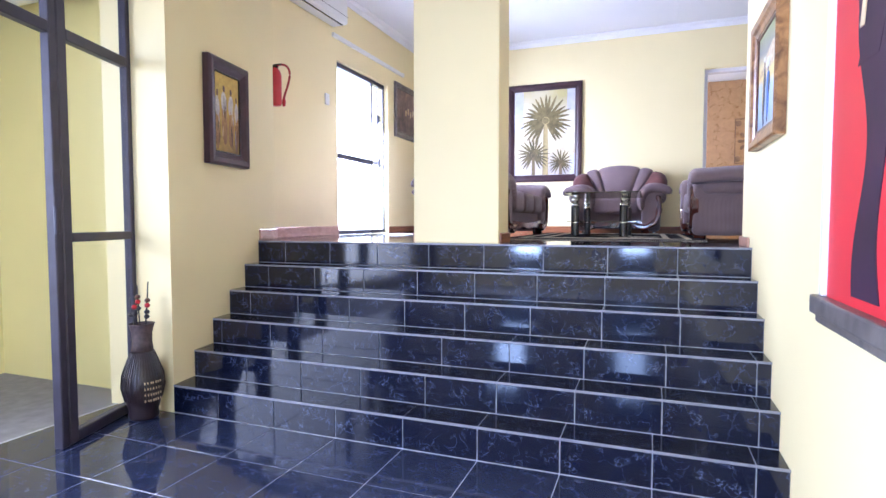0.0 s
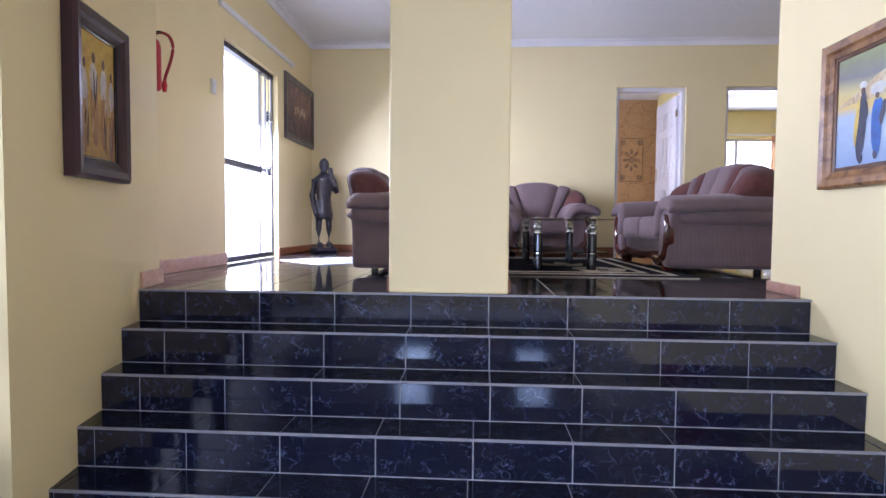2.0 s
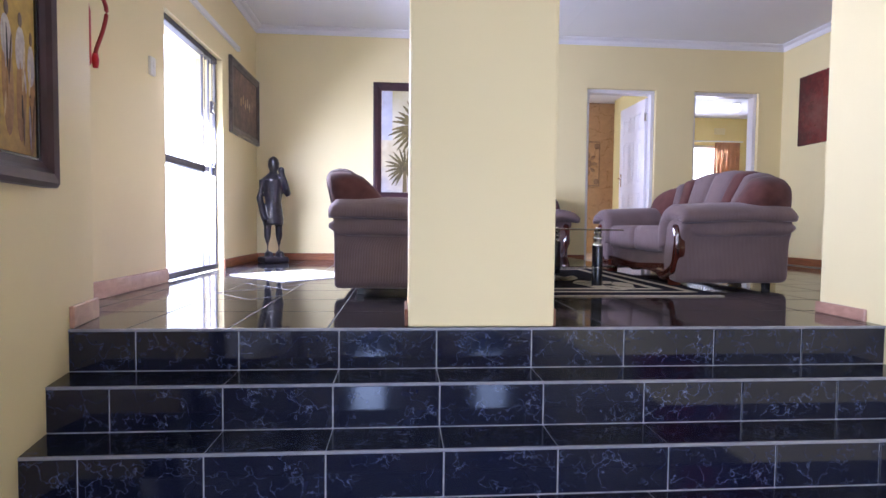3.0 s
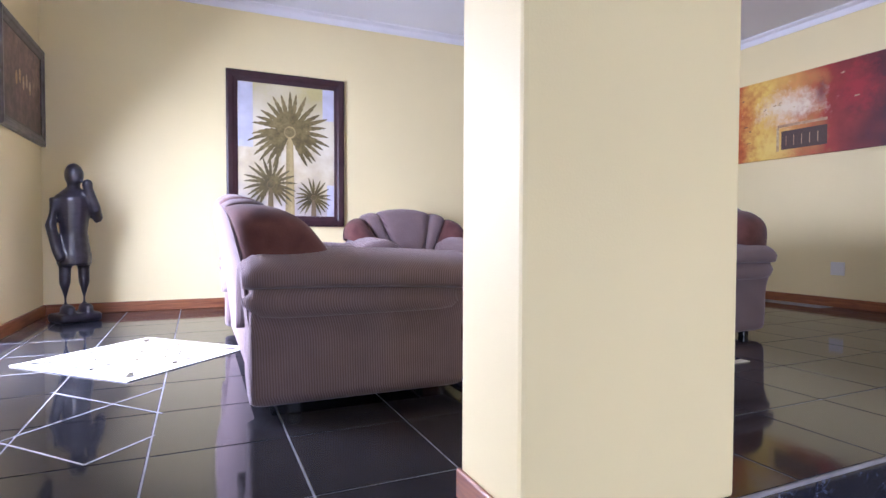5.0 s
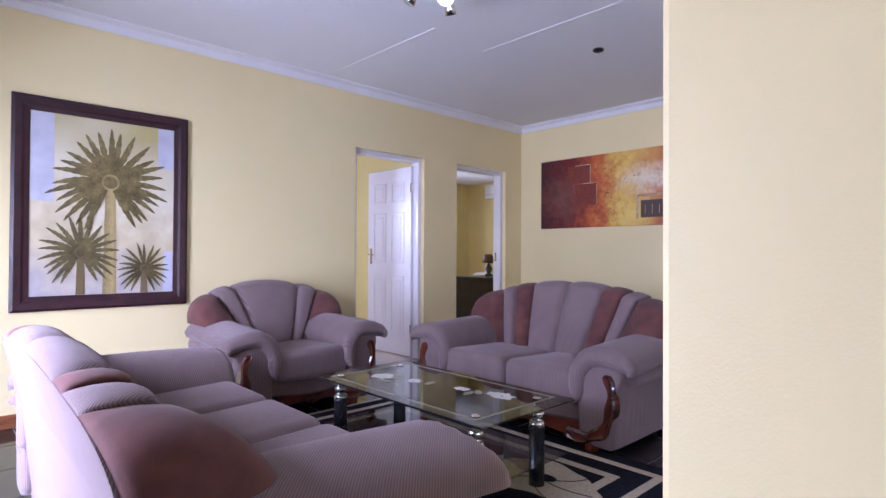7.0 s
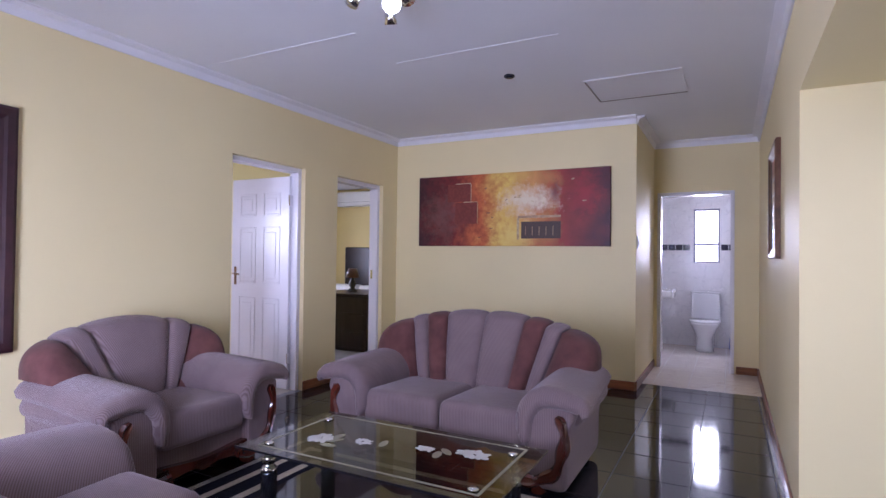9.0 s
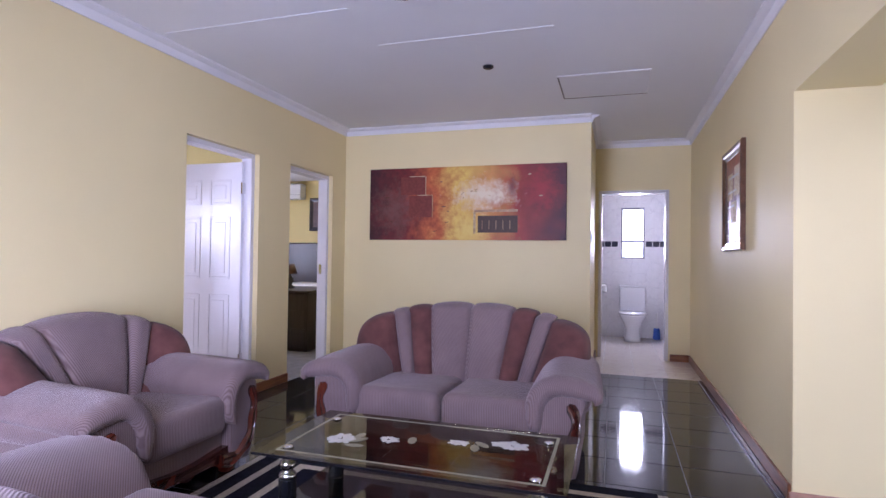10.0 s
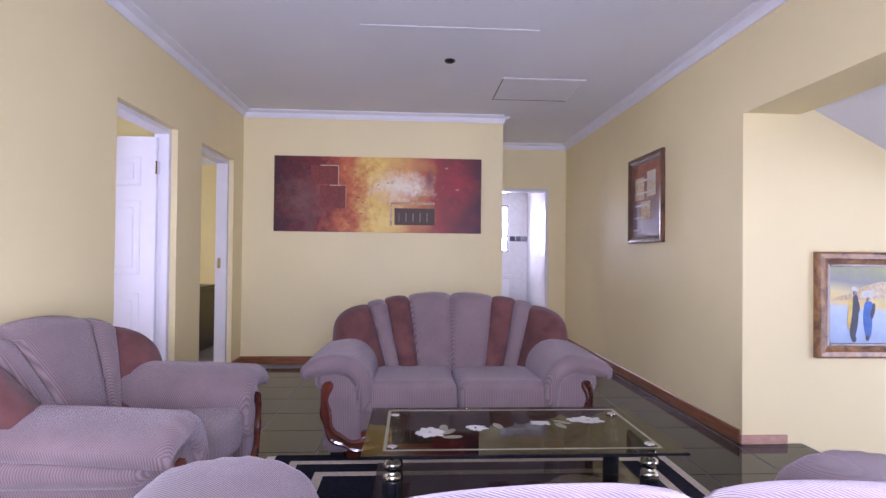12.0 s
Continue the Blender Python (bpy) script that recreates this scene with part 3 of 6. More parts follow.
# glazed steel partition of the entrance hall, angled away from the stair wall
PA, PB = Vector((-2.93, 3.11, 0)), Vector((-2.765, 2.60, 0))
along = (PB - PA).normalized()
plen = (PB - PA).length
part_m = Matrix.Translation(PA) @ Matrix.Rotation(math.atan2(along.y, along.x), 4, "Z")
gp = thing("glass_partition", part_m, "dark steel-framed glass partition with clear panes", "partition")
for x0, x1, z0, z1 in ((-0.03, 0.02, 0, 2.6), (plen - 0.01, plen + 0.055, 0, 2.6), (plen + 0.06, plen + 0.11, 0, 2.6), (0.02, plen - 0.01, 0, 0.06), (0.02, plen - 0.01, 1.075, 1.125), (0.02, plen - 0.01, 2.13, 2.19),
                       (plen + 0.11, plen + 1.2, 2.13, 2.19), (plen + 1.2, plen + 1.26, 0, 2.6), (-0.03, plen + 1.26, 2.55, 2.62)):
    part("steel_bar", box(x0, x1, -0.025, 0.025, z0, z1, 0.005), M_STEEL, gp)
for z0, z1 in ((0.06, 1.075), (1.125, 2.13), (2.19, 2.55)):
    g = part("pane", box(0.02, plen - 0.01, -0.003, 0.003, z0, z1), M_GLASS, gp)
    g.visible_shadow = False
part("hinge", lathe([(0.012, 1.12), (0.012, 1.26)], 10, None, plen + 0.11, 0.03), M_STEEL, gp)

# room behind the partition
wall("wall_side_room", [(-4.75, -4.6, -2.35, 4.2, -0.1, 2.9), (-4.6, -3.12, 3.35, 3.5, -0.1, 2.9)], "bright yellow painted wall of the side room", mat("side_room_paint", (0.80, 0.70, 0.30), 0.5, noise_scale=1.2, vary=0.03, bump=0.1, bump_scale=200))
structure("floor_side_room", box(-4.6, -2.9, -2.2, 3.35, -0.1, -0.004), M_CARPET, "grey-brown floor of the side room", "floor")

# ---- rooms beyond the inner doors ----
wall("wall_washroom", [(-0.6, 2.06, 10.8, 10.95, UP - 0.2, TOP), (-0.75, -0.6, NORTH + 0.15, 10.95, UP - 0.2, TOP)], "tan tiled washroom wall", M_TAN)
wall("wall_washroom_yellow", [(2.06, 2.3, 10.6, 10.95, UP - 0.2, TOP), (1.95, 2.06, NORTH + 0.15, 10.6, UP - 0.2, TOP)], "deep yellow painted washroom wall", bpy.data.materials["side_room_paint"])
structure("floor_washroom", box(-0.6, 1.98, NORTH + 0.08, 10.8, UP - 0.1, UP - 0.002), M_PALE, "pale tiled washroom floor", "floor")
structure("ceiling_washroom", box(-0.75, 2.1, NORTH + 0.15, 10.95, 3.5, 3.6), M_CEIL, "white washroom ceiling", "ceiling")
dec = thing("decor_tile_panel", pose(1.60, 10.79, 2.50), "brown patterned decorative tile panel on the tan wall", "tile panel")
part("panel", box(-0.20, 0.20, -0.006, 0, -0.38, 0.38, 0.003), M_TAN, dec)
bm = bmesh.new()
for k in range(8):
    a = k * math.pi / 4
    ball(bm, (0.10 * math.cos(a), -0.008, 0.14 * math.sin(a)), 0.05, (1, 0.12, 0.55), 8, (0, -math.degrees(a), 0))
ball(bm, (0, -0.008, 0), 0.06, (1, 0.12, 1), 10)
for s in (-1, 1):
    for w in (-1, 1):
        ball(bm, (s * 0.14, -0.008, w * 0.29), 0.05, (1, 0.12, 1), 8)
quad_box(bm, -0.19, 0.19, -0.010, -0.006, -0.37, -0.35)
quad_box(bm, -0.19, 0.19, -0.010, -0.006, 0.35, 0.37)
quad_box(bm, -0.19, -0.175, -0.010, -0.006, -0.35, 0.35)
quad_box(bm, 0.175, 0.19, -0.010, -0.006, -0.35, 0.35)
part("motif", bm, mat("motif_brown", (0.26, 0.15, 0.085), 0.45, noise_scale=14, vary=0.3), dec, "raised brown floral motif")

# bedroom
BN, BE = 12.3, 6.3
M_BED = mat("bedroom_paint", (0.80, 0.66, 0.27), 0.52, noise_scale=1.3, vary=0.03, bump=0.12, bump_scale=220, spec=0.35)
wall("wall_bedroom_north", [(2.1, 3.3, BN, BN + 0.15, UP - 0.2, TOP), (4.75, BE + 0.15, BN, BN + 0.15, UP - 0.2, TOP), (3.3, 4.75, BN, BN + 0.15, UP - 0.2, 1.95), (3.3, 4.75, BN, BN + 0.15, 3.09, TOP)], PLASTER, M_BED)
wall("wall_bedroom_east", [(BE, BE + 0.15, NORTH, BN, UP - 0.2, TOP)], PLASTER, M_BED)
wall("wall_bedroom_south", [(EAST + 0.2, BE, NORTH, NORTH + 0.15, UP - 0.2, TOP)], PLASTER, M_BED)
wall("wall_bedroom_west", [(2.06, 2.09, NORTH + 0.16, BN, UP - 0.2, TOP)], PLASTER, M_BED)
structure("floor_bedroom", box(2.1, BE, NORTH + 0.08, BN, UP - 0.1, UP - 0.002), M_CARPET, "grey carpeted bedroom floor", "floor")
structure("ceiling_bedroom", box(2.1, BE + 0.15, NORTH + 0.15, BN + 0.15, 3.62, 3.72), M_CEIL, "white bedroom ceiling", "ceiling")
win = tagged(new("window_1"), "white-lit bedroom window behind orange curtains", "window", kind="structure")
for c in ((3.3, 3.35, 1.95, 3.09), (4.70, 4.75, 1.95, 3.09), (4.0, 4.05, 2.0, 3.04), (3.35, 4.70, 1.95, 2.0), (3.35, 4.70, 3.04, 3.09)):
    part("window_frame", box(c[0], c[1], BN + 0.05, BN + 0.09, c[2], c[3], 0.004), M_WHITE, win)
tagged(link("backdrop_bedroom", box(2.6, 5.6, BN + 0.6, BN + 0.61, 1.2, 3.9), M_SKYGLOW), "white daylight outside the bedroom window", "backdrop", kind="structure")


def curtain(name, x0, x1, y, z0, z1, label):
    bm = bmesh.new()
    n = 60
    rows = []
    for z in (z0, (z0 + z1) / 2, z1):
        rows.append([bm.verts.new((x0 + (x1 - x0) * k / n, y + 0.03 * math.sin(k * 0.95) + 0.012 * math.sin(k * 0.37 + z), z)) for k in range(n + 1)])
    for a, b in zip(rows, rows[1:]):
        for k in range(n):
            bm.faces.new((a[k], a[k + 1], b[k + 1], b[k]))
    ob = link(name, bm, M_CURTAIN, True)
    ob.modifiers.new("thick", "SOLIDIFY").thickness = 0.004
    return tagged(ob, label, "curtain")


curtain("curtain", 4.62, 5.12, BN - 0.09, 1.25, 3.13, "gathered orange curtain drawn beside the bedroom window")
curtain("curtain", 2.85, 3.4, BN - 0.09, 1.25, 3.13, "gathered orange curtain drawn beside the bedroom window")
rail = thing("curtain_rail", pose(3.98, BN - 0.09, 3.15), "slim white curtain rail over the bedroom window", "curtain rail")
part("rod", tube([(-1.2, 0, 0), (1.2, 0, 0)], 0.012), M_WHITEP, rail)
vent2 = thing("wall_vent", pose(4.75, BN - 0.01, 3.36), "small yellow-painted louvred wall vent", "vent")
part("frame", box(-0.11, 0.11, -0.012, 0.01, -0.06, 0.06, 0.004), M_WALL, vent2)
for k in range(4):
    part("slat", box(-0.09, 0.09, -0.018, -0.012, -0.045 + k * 0.025, -0.032 + k * 0.025), M_WALL, vent2)


def aircon(name, m, label):
    a = thing(name, m, label, "air conditioner")
    bm = box(-0.41, 0.41, -0.2, 0, 0, 0.28, 0.03, 3)
    part("casing", bm, M_WHITEP, a, smooth=False)
    part("flap", box(-0.37, 0.37, -0.204, -0.15, 0.012, 0.05, 0.006, 2), M_WHITEP, a)
    part("outlet", box(-0.37, 0.37, -0.155, -0.135, -0.004, 0.004), M_BLACK, a, "dark air outlet slot")
    part("seam", box(-0.405, 0.405, -0.2025, -0.199, 0.075, 0.079), M_GREYFRAME, a)
    return a


aircon("air_conditioner", pose(WW, 5.46, 3.30, 0, 0, 90), "white split air conditioner high on the yellow wall")
aircon("air_conditioner", pose(BE, 11.25, 3.27, 0, 0, -90), "white split air conditioner on the bedroom wall")
bl = thing("bedroom_ceiling_lamp", pose(4.27, 11.0, 3.62), "lit globe lamp on the bedroom ceiling", "ceiling lamp")
part("base", lathe([(0.07, 0), (0.07, -0.03), (0.03, -0.04)], 16), M_CHROME, bl)
bm = bmesh.new()
ball(bm, (0, 0, -0.09), 0.065)
part("globe", bm, glow_mat("lit_globe", (1, 0.93, 0.8), 6), bl, smooth=True)

bed = thing("bed", pose(5.25, 10.95, UP, 0, 0, 90), "double bed with white linen and a dark headboard", "bed")
part("bed_base", box(-0.8, 0.8, -0.95, 1.0, 0.0, 0.32, 0.02), M_DARKWOOD, bed)
part("mattress", box(-0.78, 0.78, -0.98, 0.98, 0.32, 0.56, 0.06, 3), M_LINEN, bed, smooth=True)
part("headboard", box(-0.82, 0.60, -1.04, -0.99, 0, 1.45, 0.02), M_DARKWOOD, bed)
for x in (-0.4, 0.4):
    part("pillow", box(x - 0.33, x + 0.33, -0.95, -0.5, 0.56, 0.74, 0.08, 3), M_LINEN, bed, smooth=True)
ns = thing("chest_of_drawers", pose(4.08, 9.58, UP), "tall dark wooden chest with a small dish on top", "chest")
part("carcass", box(-0.5, 0.42, -0.46, 0.42, 0.0, 0.74, 0.008), M_DARKWOOD, ns)
part("top", box(-0.52, 0.44, -0.48, 0.44, 0.74, 0.77, 0.008), M_DARKWOOD, ns)
for k in range(3):
    part("drawer", box(-0.505, -0.49, -0.43, 0.39, 0.05 + 0.23 * k, 0.26 + 0.23 * k, 0.004), M_DARKWOOD, ns)
tl = thing("table_lamp", pose(4.0, 9.66, UP + 0.77), "dark table lamp with a brown pleated shade", "table lamp")
part("stand", lathe([(0.07, 0), (0.07, 0.02), (0.03, 0.05), (0.06, 0.11), (0.025, 0.17), (0.012, 0.2), (0.012, 0.25)], 16), M_EBONY, tl, smooth=True)
part("shade", lathe([(0.105, 0.2), (0.06, 0.33)], 20), M_BRONZE, tl, smooth=True)
# bathroom at the end of the passage
wall("wall_bath_far", [(6.65, 6.8, 4.2, 4.98, UP - 0.2, TOP), (6.65, 6.8, 5.33, 6.3, UP - 0.2, TOP), (6.65, 6.8, 4.98, 5.33, UP - 0.2, 2.275), (6.65, 6.8, 4.98, 5.33, 3.08, TOP)], "glossy white tiled bathroom wall", M_WTILE)
wall("wall_bath_north", [(BX + 0.12, 6.65, 5.95, 6.1, UP - 0.2, TOP)], "glossy white tiled bathroom wall", M_WTILE)
wall("wall_bath_south", [(BX + 0.12, 6.65, 4.50, 4.66, UP - 0.2, TOP)], "glossy white tiled bathroom wall", M_WTILE)
wall("wall_bath_near", [(BX + 0.121, BX + 0.13, 5.70, 5.95, UP - 0.2, TOP)], "glossy white tiled bathroom wall", M_WTILE)
structure("ceiling_bath", box(BX + 0.12, 6.8, 4.4, 6.1, 3.62, 3.72), M_CEIL, "white bathroom ceiling", "ceiling")
band = tagged(new("tile_band"), "band of small black tiles round the bathroom wall", "tile band", kind="structure")
for k in range(12):
    y0 = 4.66 + k * 0.103
    if y0 + 0.1 < 4.98 or y0 > 5.33:
        part("band_tile", box(6.642, 6.65, y0, y0 + 0.095, 2.46, 2.545, 0.002), M_BAND, band)
for k in range(17):
    part("band_tile", box(4.85 + k * 0.103, 4.945 + k * 0.103, 5.942, 5.95, 2.46, 2.545, 0.002), M_BAND, band)
bw = tagged(new("window_2"), "small dark-framed bathroom window with frosted bright panes", "window", kind="structure")
for c in ((4.98, 5.005, 2.275, 3.08), (5.305, 5.33, 2.275, 3.08), (5.005, 5.305, 3.045, 3.08), (5.005, 5.305, 2.275, 2.30), (5.005, 5.305, 2.53, 2.565)):
    part("window_frame", box(6.68, 6.70, *c, 0.003), M_SLIM, bw)
part("stay", box(6.67, 6.68, 5.145, 5.16, 2.30, 2.45), M_SLIM, bw)
tagged(link("backdrop_bath", box(7.2, 7.21, 3.6, 6.9, 1.4, 4.0), M_SKYGLOW), "white daylight outside the bathroom window", "backdrop", kind="structure")

toilet = thing("toilet", pose(6.64, 5.16, UP, 0, 0, -90), "white ceramic close-coupled toilet", "toilet")
part("cistern", box(-0.19, 0.19, -0.19, -0.01, 0.42, 0.80, 0.025, 3), M_CERAMIC, toilet, smooth=False)
part("cistern_lid", box(-0.2, 0.2, -0.2, 0.0, 0.80, 0.83, 0.01, 2), M_CERAMIC, toilet)
bm = lathe([(0.12, 0.0), (0.11, 0.05), (0.10, 0.18), (0.14, 0.28), (0.19, 0.38), (0.195, 0.40)], 24)
bmesh.ops.scale(bm, vec=(1, 1.25, 1), verts=bm.verts[:])
bmesh.ops.translate(bm, vec=(0, -0.42, 0), verts=bm.verts[:])
part("bowl", bm, M_CERAMIC, toilet, smooth=True)
bm = lathe([(0.20, 0.40), (0.205, 0.415), (0.20, 0.435)], 24)
bmesh.ops.scale(bm, vec=(1, 1.2, 1), verts=bm.verts[:])
bmesh.ops.translate(bm, vec=(0, -0.40, 0), verts=bm.verts[:])
part("seat", bm, M_CERAMIC, toilet, smooth=True)
part("neck", box(-0.12, 0.12, -0.3, -0.02, 0.0, 0.40, 0.03, 2), M_CERAMIC, toilet)
basin = thing("wash_basin", pose(5.95, 5.95, UP), "white ceramic wall basin with a chrome tap", "basin")
part("bowl", box(-0.25, 0.25, -0.42, 0, 0.74, 0.86, 0.04, 3), M_CERAMIC, basin)
part("pedestal", lathe([(0.09, 0), (0.07, 0.3), (0.08, 0.75)], 16, None, 0, -0.18), M_CERAMIC, basin, smooth=True)
part("tap", tube([(0, -0.06, 0.86), (0, -0.06, 0.98), (0, -0.10, 1.0), (0, -0.17, 0.97)], 0.012), M_CHROME, basin, smooth=True)
br = thing("toilet_brush", pose(6.55, 4.80, UP), "blue toilet brush holder with a white brush", "toilet brush")
part("holder", lathe([(0.05, 0), (0.055, 0.02), (0.045, 0.16), (0.04, 0.17)], 16), mat("blue_plastic", (0.04, 0.12, 0.5), 0.4), br)
part("handle", lathe([(0.012, 0.17), (0.012, 0.36), (0.018, 0.40)], 10), M_WHITEP, br)

# ---- the suite: armchair, loveseat, sofa ----
def skin(rings, closed=True, caps=True):
    """Faces between rings of points."""
    bm = bmesh.new()
    vs = [[bm.verts.new(p) for p in r] for r in rings]
    n = len(vs[0])
    for a, b in zip(vs, vs[1:]):
        for k in range(n if closed else n - 1):
            bm.faces.new((a[k], a[(k + 1) % n], b[(k + 1) % n], b[k]))
    if caps:
        bm.faces.new(vs[0][::-1])
        bm.faces.new(vs[-1])
    return bm


def smooth_line(points, n):
    """n + 1 points on a smooth curve through the given ones, evenly spread."""
    pts = [Vector(p) for p in points]
    fine = []
    for i in range(len(pts) - 1):
        p0, p1, p2, p3 = pts[max(i - 1, 0)], pts[i], pts[i + 1], pts[min(i + 2, len(pts) - 1)]
        for k in range(12):
            t = k / 12
            fine.append(0.5 * (2 * p1 + (p2 - p0) * t + (2 * p0 - 5 * p1 + 4 * p2 - p3) * t * t + (3 * p1 - p0 - 3 * p2 + p3) * t ** 3))
    fine.append(pts[-1])
    run = [0.0]
    for a, b in zip(fine, fine[1:]):
        run.append(run[-1] + (b - a).length)
    out, j = [], 0
    for k in range(n + 1):
        d = run[-1] * k / n
        while j < len(run) - 2 and run[j + 1] < d:
            j += 1
        f = (d - run[j]) / max(1e-9, run[j + 1] - run[j])
        out.append(fine[j].lerp(fine[j + 1], min(1.0, f)))
    return out


def fan_back(parent, half, base_half, z_seat, z_arm, z_top, channels, lobe, flat, lean, slim):
    """Channelled fan back, its outer side on y = 0. channels: (degrees, material), from -x to +x."""
    total = sum(c[0] for c in channels)
    ang = 180.0

    def rim(a):
        c, s = math.cos(a), max(0.0, math.sin(a))
        return half * c, z_arm + (z_top - z_arm) * s ** flat

    def tilt(p):
        return (p[0], p[1] + lean * max(0.0, p[2] - 0.32), p[2])

    for number, (deg, material) in enumerate(channels):
        first, last = number == 0, number == len(channels) - 1
        a0 = radians(ang)
        ang -= deg * 180.0 / total
        a1 = radians(ang)
        nt, ns, nr = 14, 14, 9
        rings = []
        for i in range(nt + 1):
            f = i / nt
            a = a0 + (a1 - a0) * f
            puff = math.sqrt(max(0.0, 1 - abs(2 * f - 1) ** 2.6))
            end = 0.0
            if first or last:
                g = f if first else 1 - f
                puff = math.sqrt(max(0.0, 1 - g ** 4))
                end = puff * (0.55 + 0.45 * math.sin(math.pi * min(1.0, 0.2 + 0.8 * g)))
            rx, rz = rim(a)
            bx = base_half * math.cos(a)
            row = []
            for j in range(ns + 1):
                s = j / ns
                x = bx + (rx - bx) * s
                z = z_seat + (rz - z_seat) * s
                h = min(1.0, max(0.0, (z - z_seat) / (z_top - z_seat)))
                thick = 0.285 - slim * h ** (2.4 if end else 1.4) + 0.042 * puff + lobe * end * (1 - 0.62 * h) * min(1.0, 0.35 + 1.6 * s)
                row.append((x, -thick, z))
            ox, oz = rx, rz - z_seat
            ol = math.hypot(ox, oz) or 1
            y0 = row[ns][1]
            for j in range(1, nr + 1):
                t = math.pi * j / nr
                rr = 0.028 + 0.030 * puff + 0.018 * end
                row.append((rx + ox / ol * rr * math.sin(t), y0 - y0 * 0.96 * (1 - math.cos(t)) / 2, rz + oz / ol * rr * math.sin(t)))
            rings.append([tilt(p) for p in row])
        part("back_channel", skin(rings, closed=False, caps=False), material, parent, "brown velvet channel" if material == M_VELVET else "", smooth=True)
    outline = [(-half * 0.97, 0.055), (-half * 0.985, z_arm)] + [rim(math.pi - math.pi * k / 32) for k in range(33)] + [(half * 0.985, z_arm), (half * 0.97, 0.055)]
    bm = slab(outline, -0.07, -0.004)
    for v in bm.verts:
        v.co = tilt(v.co)
    part("outer_back", bm, M_CORD, parent)


def arm(parent, side, x_in, w, y_front, y_back, h):
    """A broad flaring arm: a pad hooked over a scroll, a tucked roll, a side panel and a carved post."""
    def at(p, y):
        return (side * (x_in + p[0]), y, p[1])

    # pad: a thick band from the outer lip over the top and down the inner side
    def band(flare):
        o = w * flare
        return smooth_line([(o + 0.020, h - 0.118, 0), (o + 0.030, h - 0.085, 0), (o * 0.93, h - 0.060, 0), (o * 0.68, h - 0.046, 0), (o * 0.38, h - 0.042, 0),
                            (0.035, h - 0.070, 0), (-0.012, h - 0.135, 0), (-0.022, h - 0.215, 0), (-0.010, h - 0.30, 0)], 30)

    rings = []
    m = 34
    for j in range(m + 1):
        y = y_front + (y_back - y_front) * (j / m) ** 1.35
        d0, d1 = (y - y_front) / 0.055, (y_back - y) / 0.07
        k0 = math.sqrt(max(0.02, 1 - max(0.0, 1 - d0) ** 2)) * math.sqrt(max(0.05, 1 - max(0.0, 1 - d1) ** 2))
        f = (y - y_front) / (y_back - y_front)
        line = band(1.06 - 0.22 * f)
        outer, inner = [], []
        for i, p in enumerate(line):
            q = line[min(i + 1, 30)] - line[max(i - 1, 0)]
            nrm = Vector((q.y, -q.x, 0)).normalized()
            e = i / 30
            taper = math.sqrt(max(0.03, 1 - (2 * e - 1) ** 8))
            fold = 1 + 0.07 * math.sin(e * 60) * max(0.0, 1 - d0 * 0.55)
            t = (0.046 + 0.012 * math.sin(math.pi * e)) * k0 * taper * fold
            lift = 0.010 * math.sin(math.pi * f) - 0.022 * (1 - f)
            outer.append(at((p.x - nrm.x * t, p.y - nrm.y * t + lift), y))
            inner.append(at((p.x + nrm.x * t, p.y + nrm.y * t + lift), y))
        rings.append(outer + inner[::-1])
    part("arm_pad", skin(rings), M_CORD, parent, smooth=True)

    # scroll: the stuffed body under the pad, narrowing to the floor
    body = smooth_line([(-0.015, 0.10, 0), (-0.012, h - 0.20, 0), (0.03, h - 0.085, 0), (w * 0.45, h - 0.062, 0), (w * 0.86, h - 0.095, 0), (w * 0.97, h - 0.15, 0), (w * 0.90, h - 0.205, 0), (w * 0.82, h - 0.29, 0), (w * 0.80, 0.14, 0), (w * 0.74, 0.045, 0), (w * 0.3, 0.04, 0)], 40)
    mid = Vector((w * 0.42, 0.30, 0))
    rings = []
    for y, k in ((y_front + 0.034, 0.80), (y_front + 0.037, 0.88), (y_front + 0.047, 0.95), (y_front + 0.07, 0.99), (y_front + 0.11, 1.0), (y_back - 0.075, 1.0), (y_back - 0.045, 0.985), (y_back - 0.03, 0.95)):
        rings.append([at(mid + (p - mid) * k, y) for p in body])
    part("scroll_body", skin(rings), M_CORD, parent, smooth=True)
    # tucked roll along the outer side
    rings = []
    for j in range(15):
        f = j / 14
        y = y_front + 0.075 + (y_back - y_front - 0.075) * f
        e = math.sqrt(max(0.04, 1 - (2 * f - 1) ** 10))
        rings.append([at((w * 0.86 + 0.050 * e * math.cos(t), h - 0.165 + 0.062 * e * math.sin(t)), y) for t in [2 * math.pi * k / 16 for k in range(16)]])
    part("arm_roll", skin(rings), M_CORD, parent, smooth=True)
    # carved post: an S that starts under the scroll and sweeps in to the front rail
    line = smooth_line([(w * 0.60, h - 0.155, 0), (w * 0.70, h - 0.185, 0), (w * 0.755, h - 0.25, 0), (w * 0.70, h - 0.36, 0), (w * 0.58, h - 0.45, 0), (w * 0.36, 0.115, 0), (0.02, 0.085, 0), (-0.08, 0.10, 0)], 26)
    rings = []
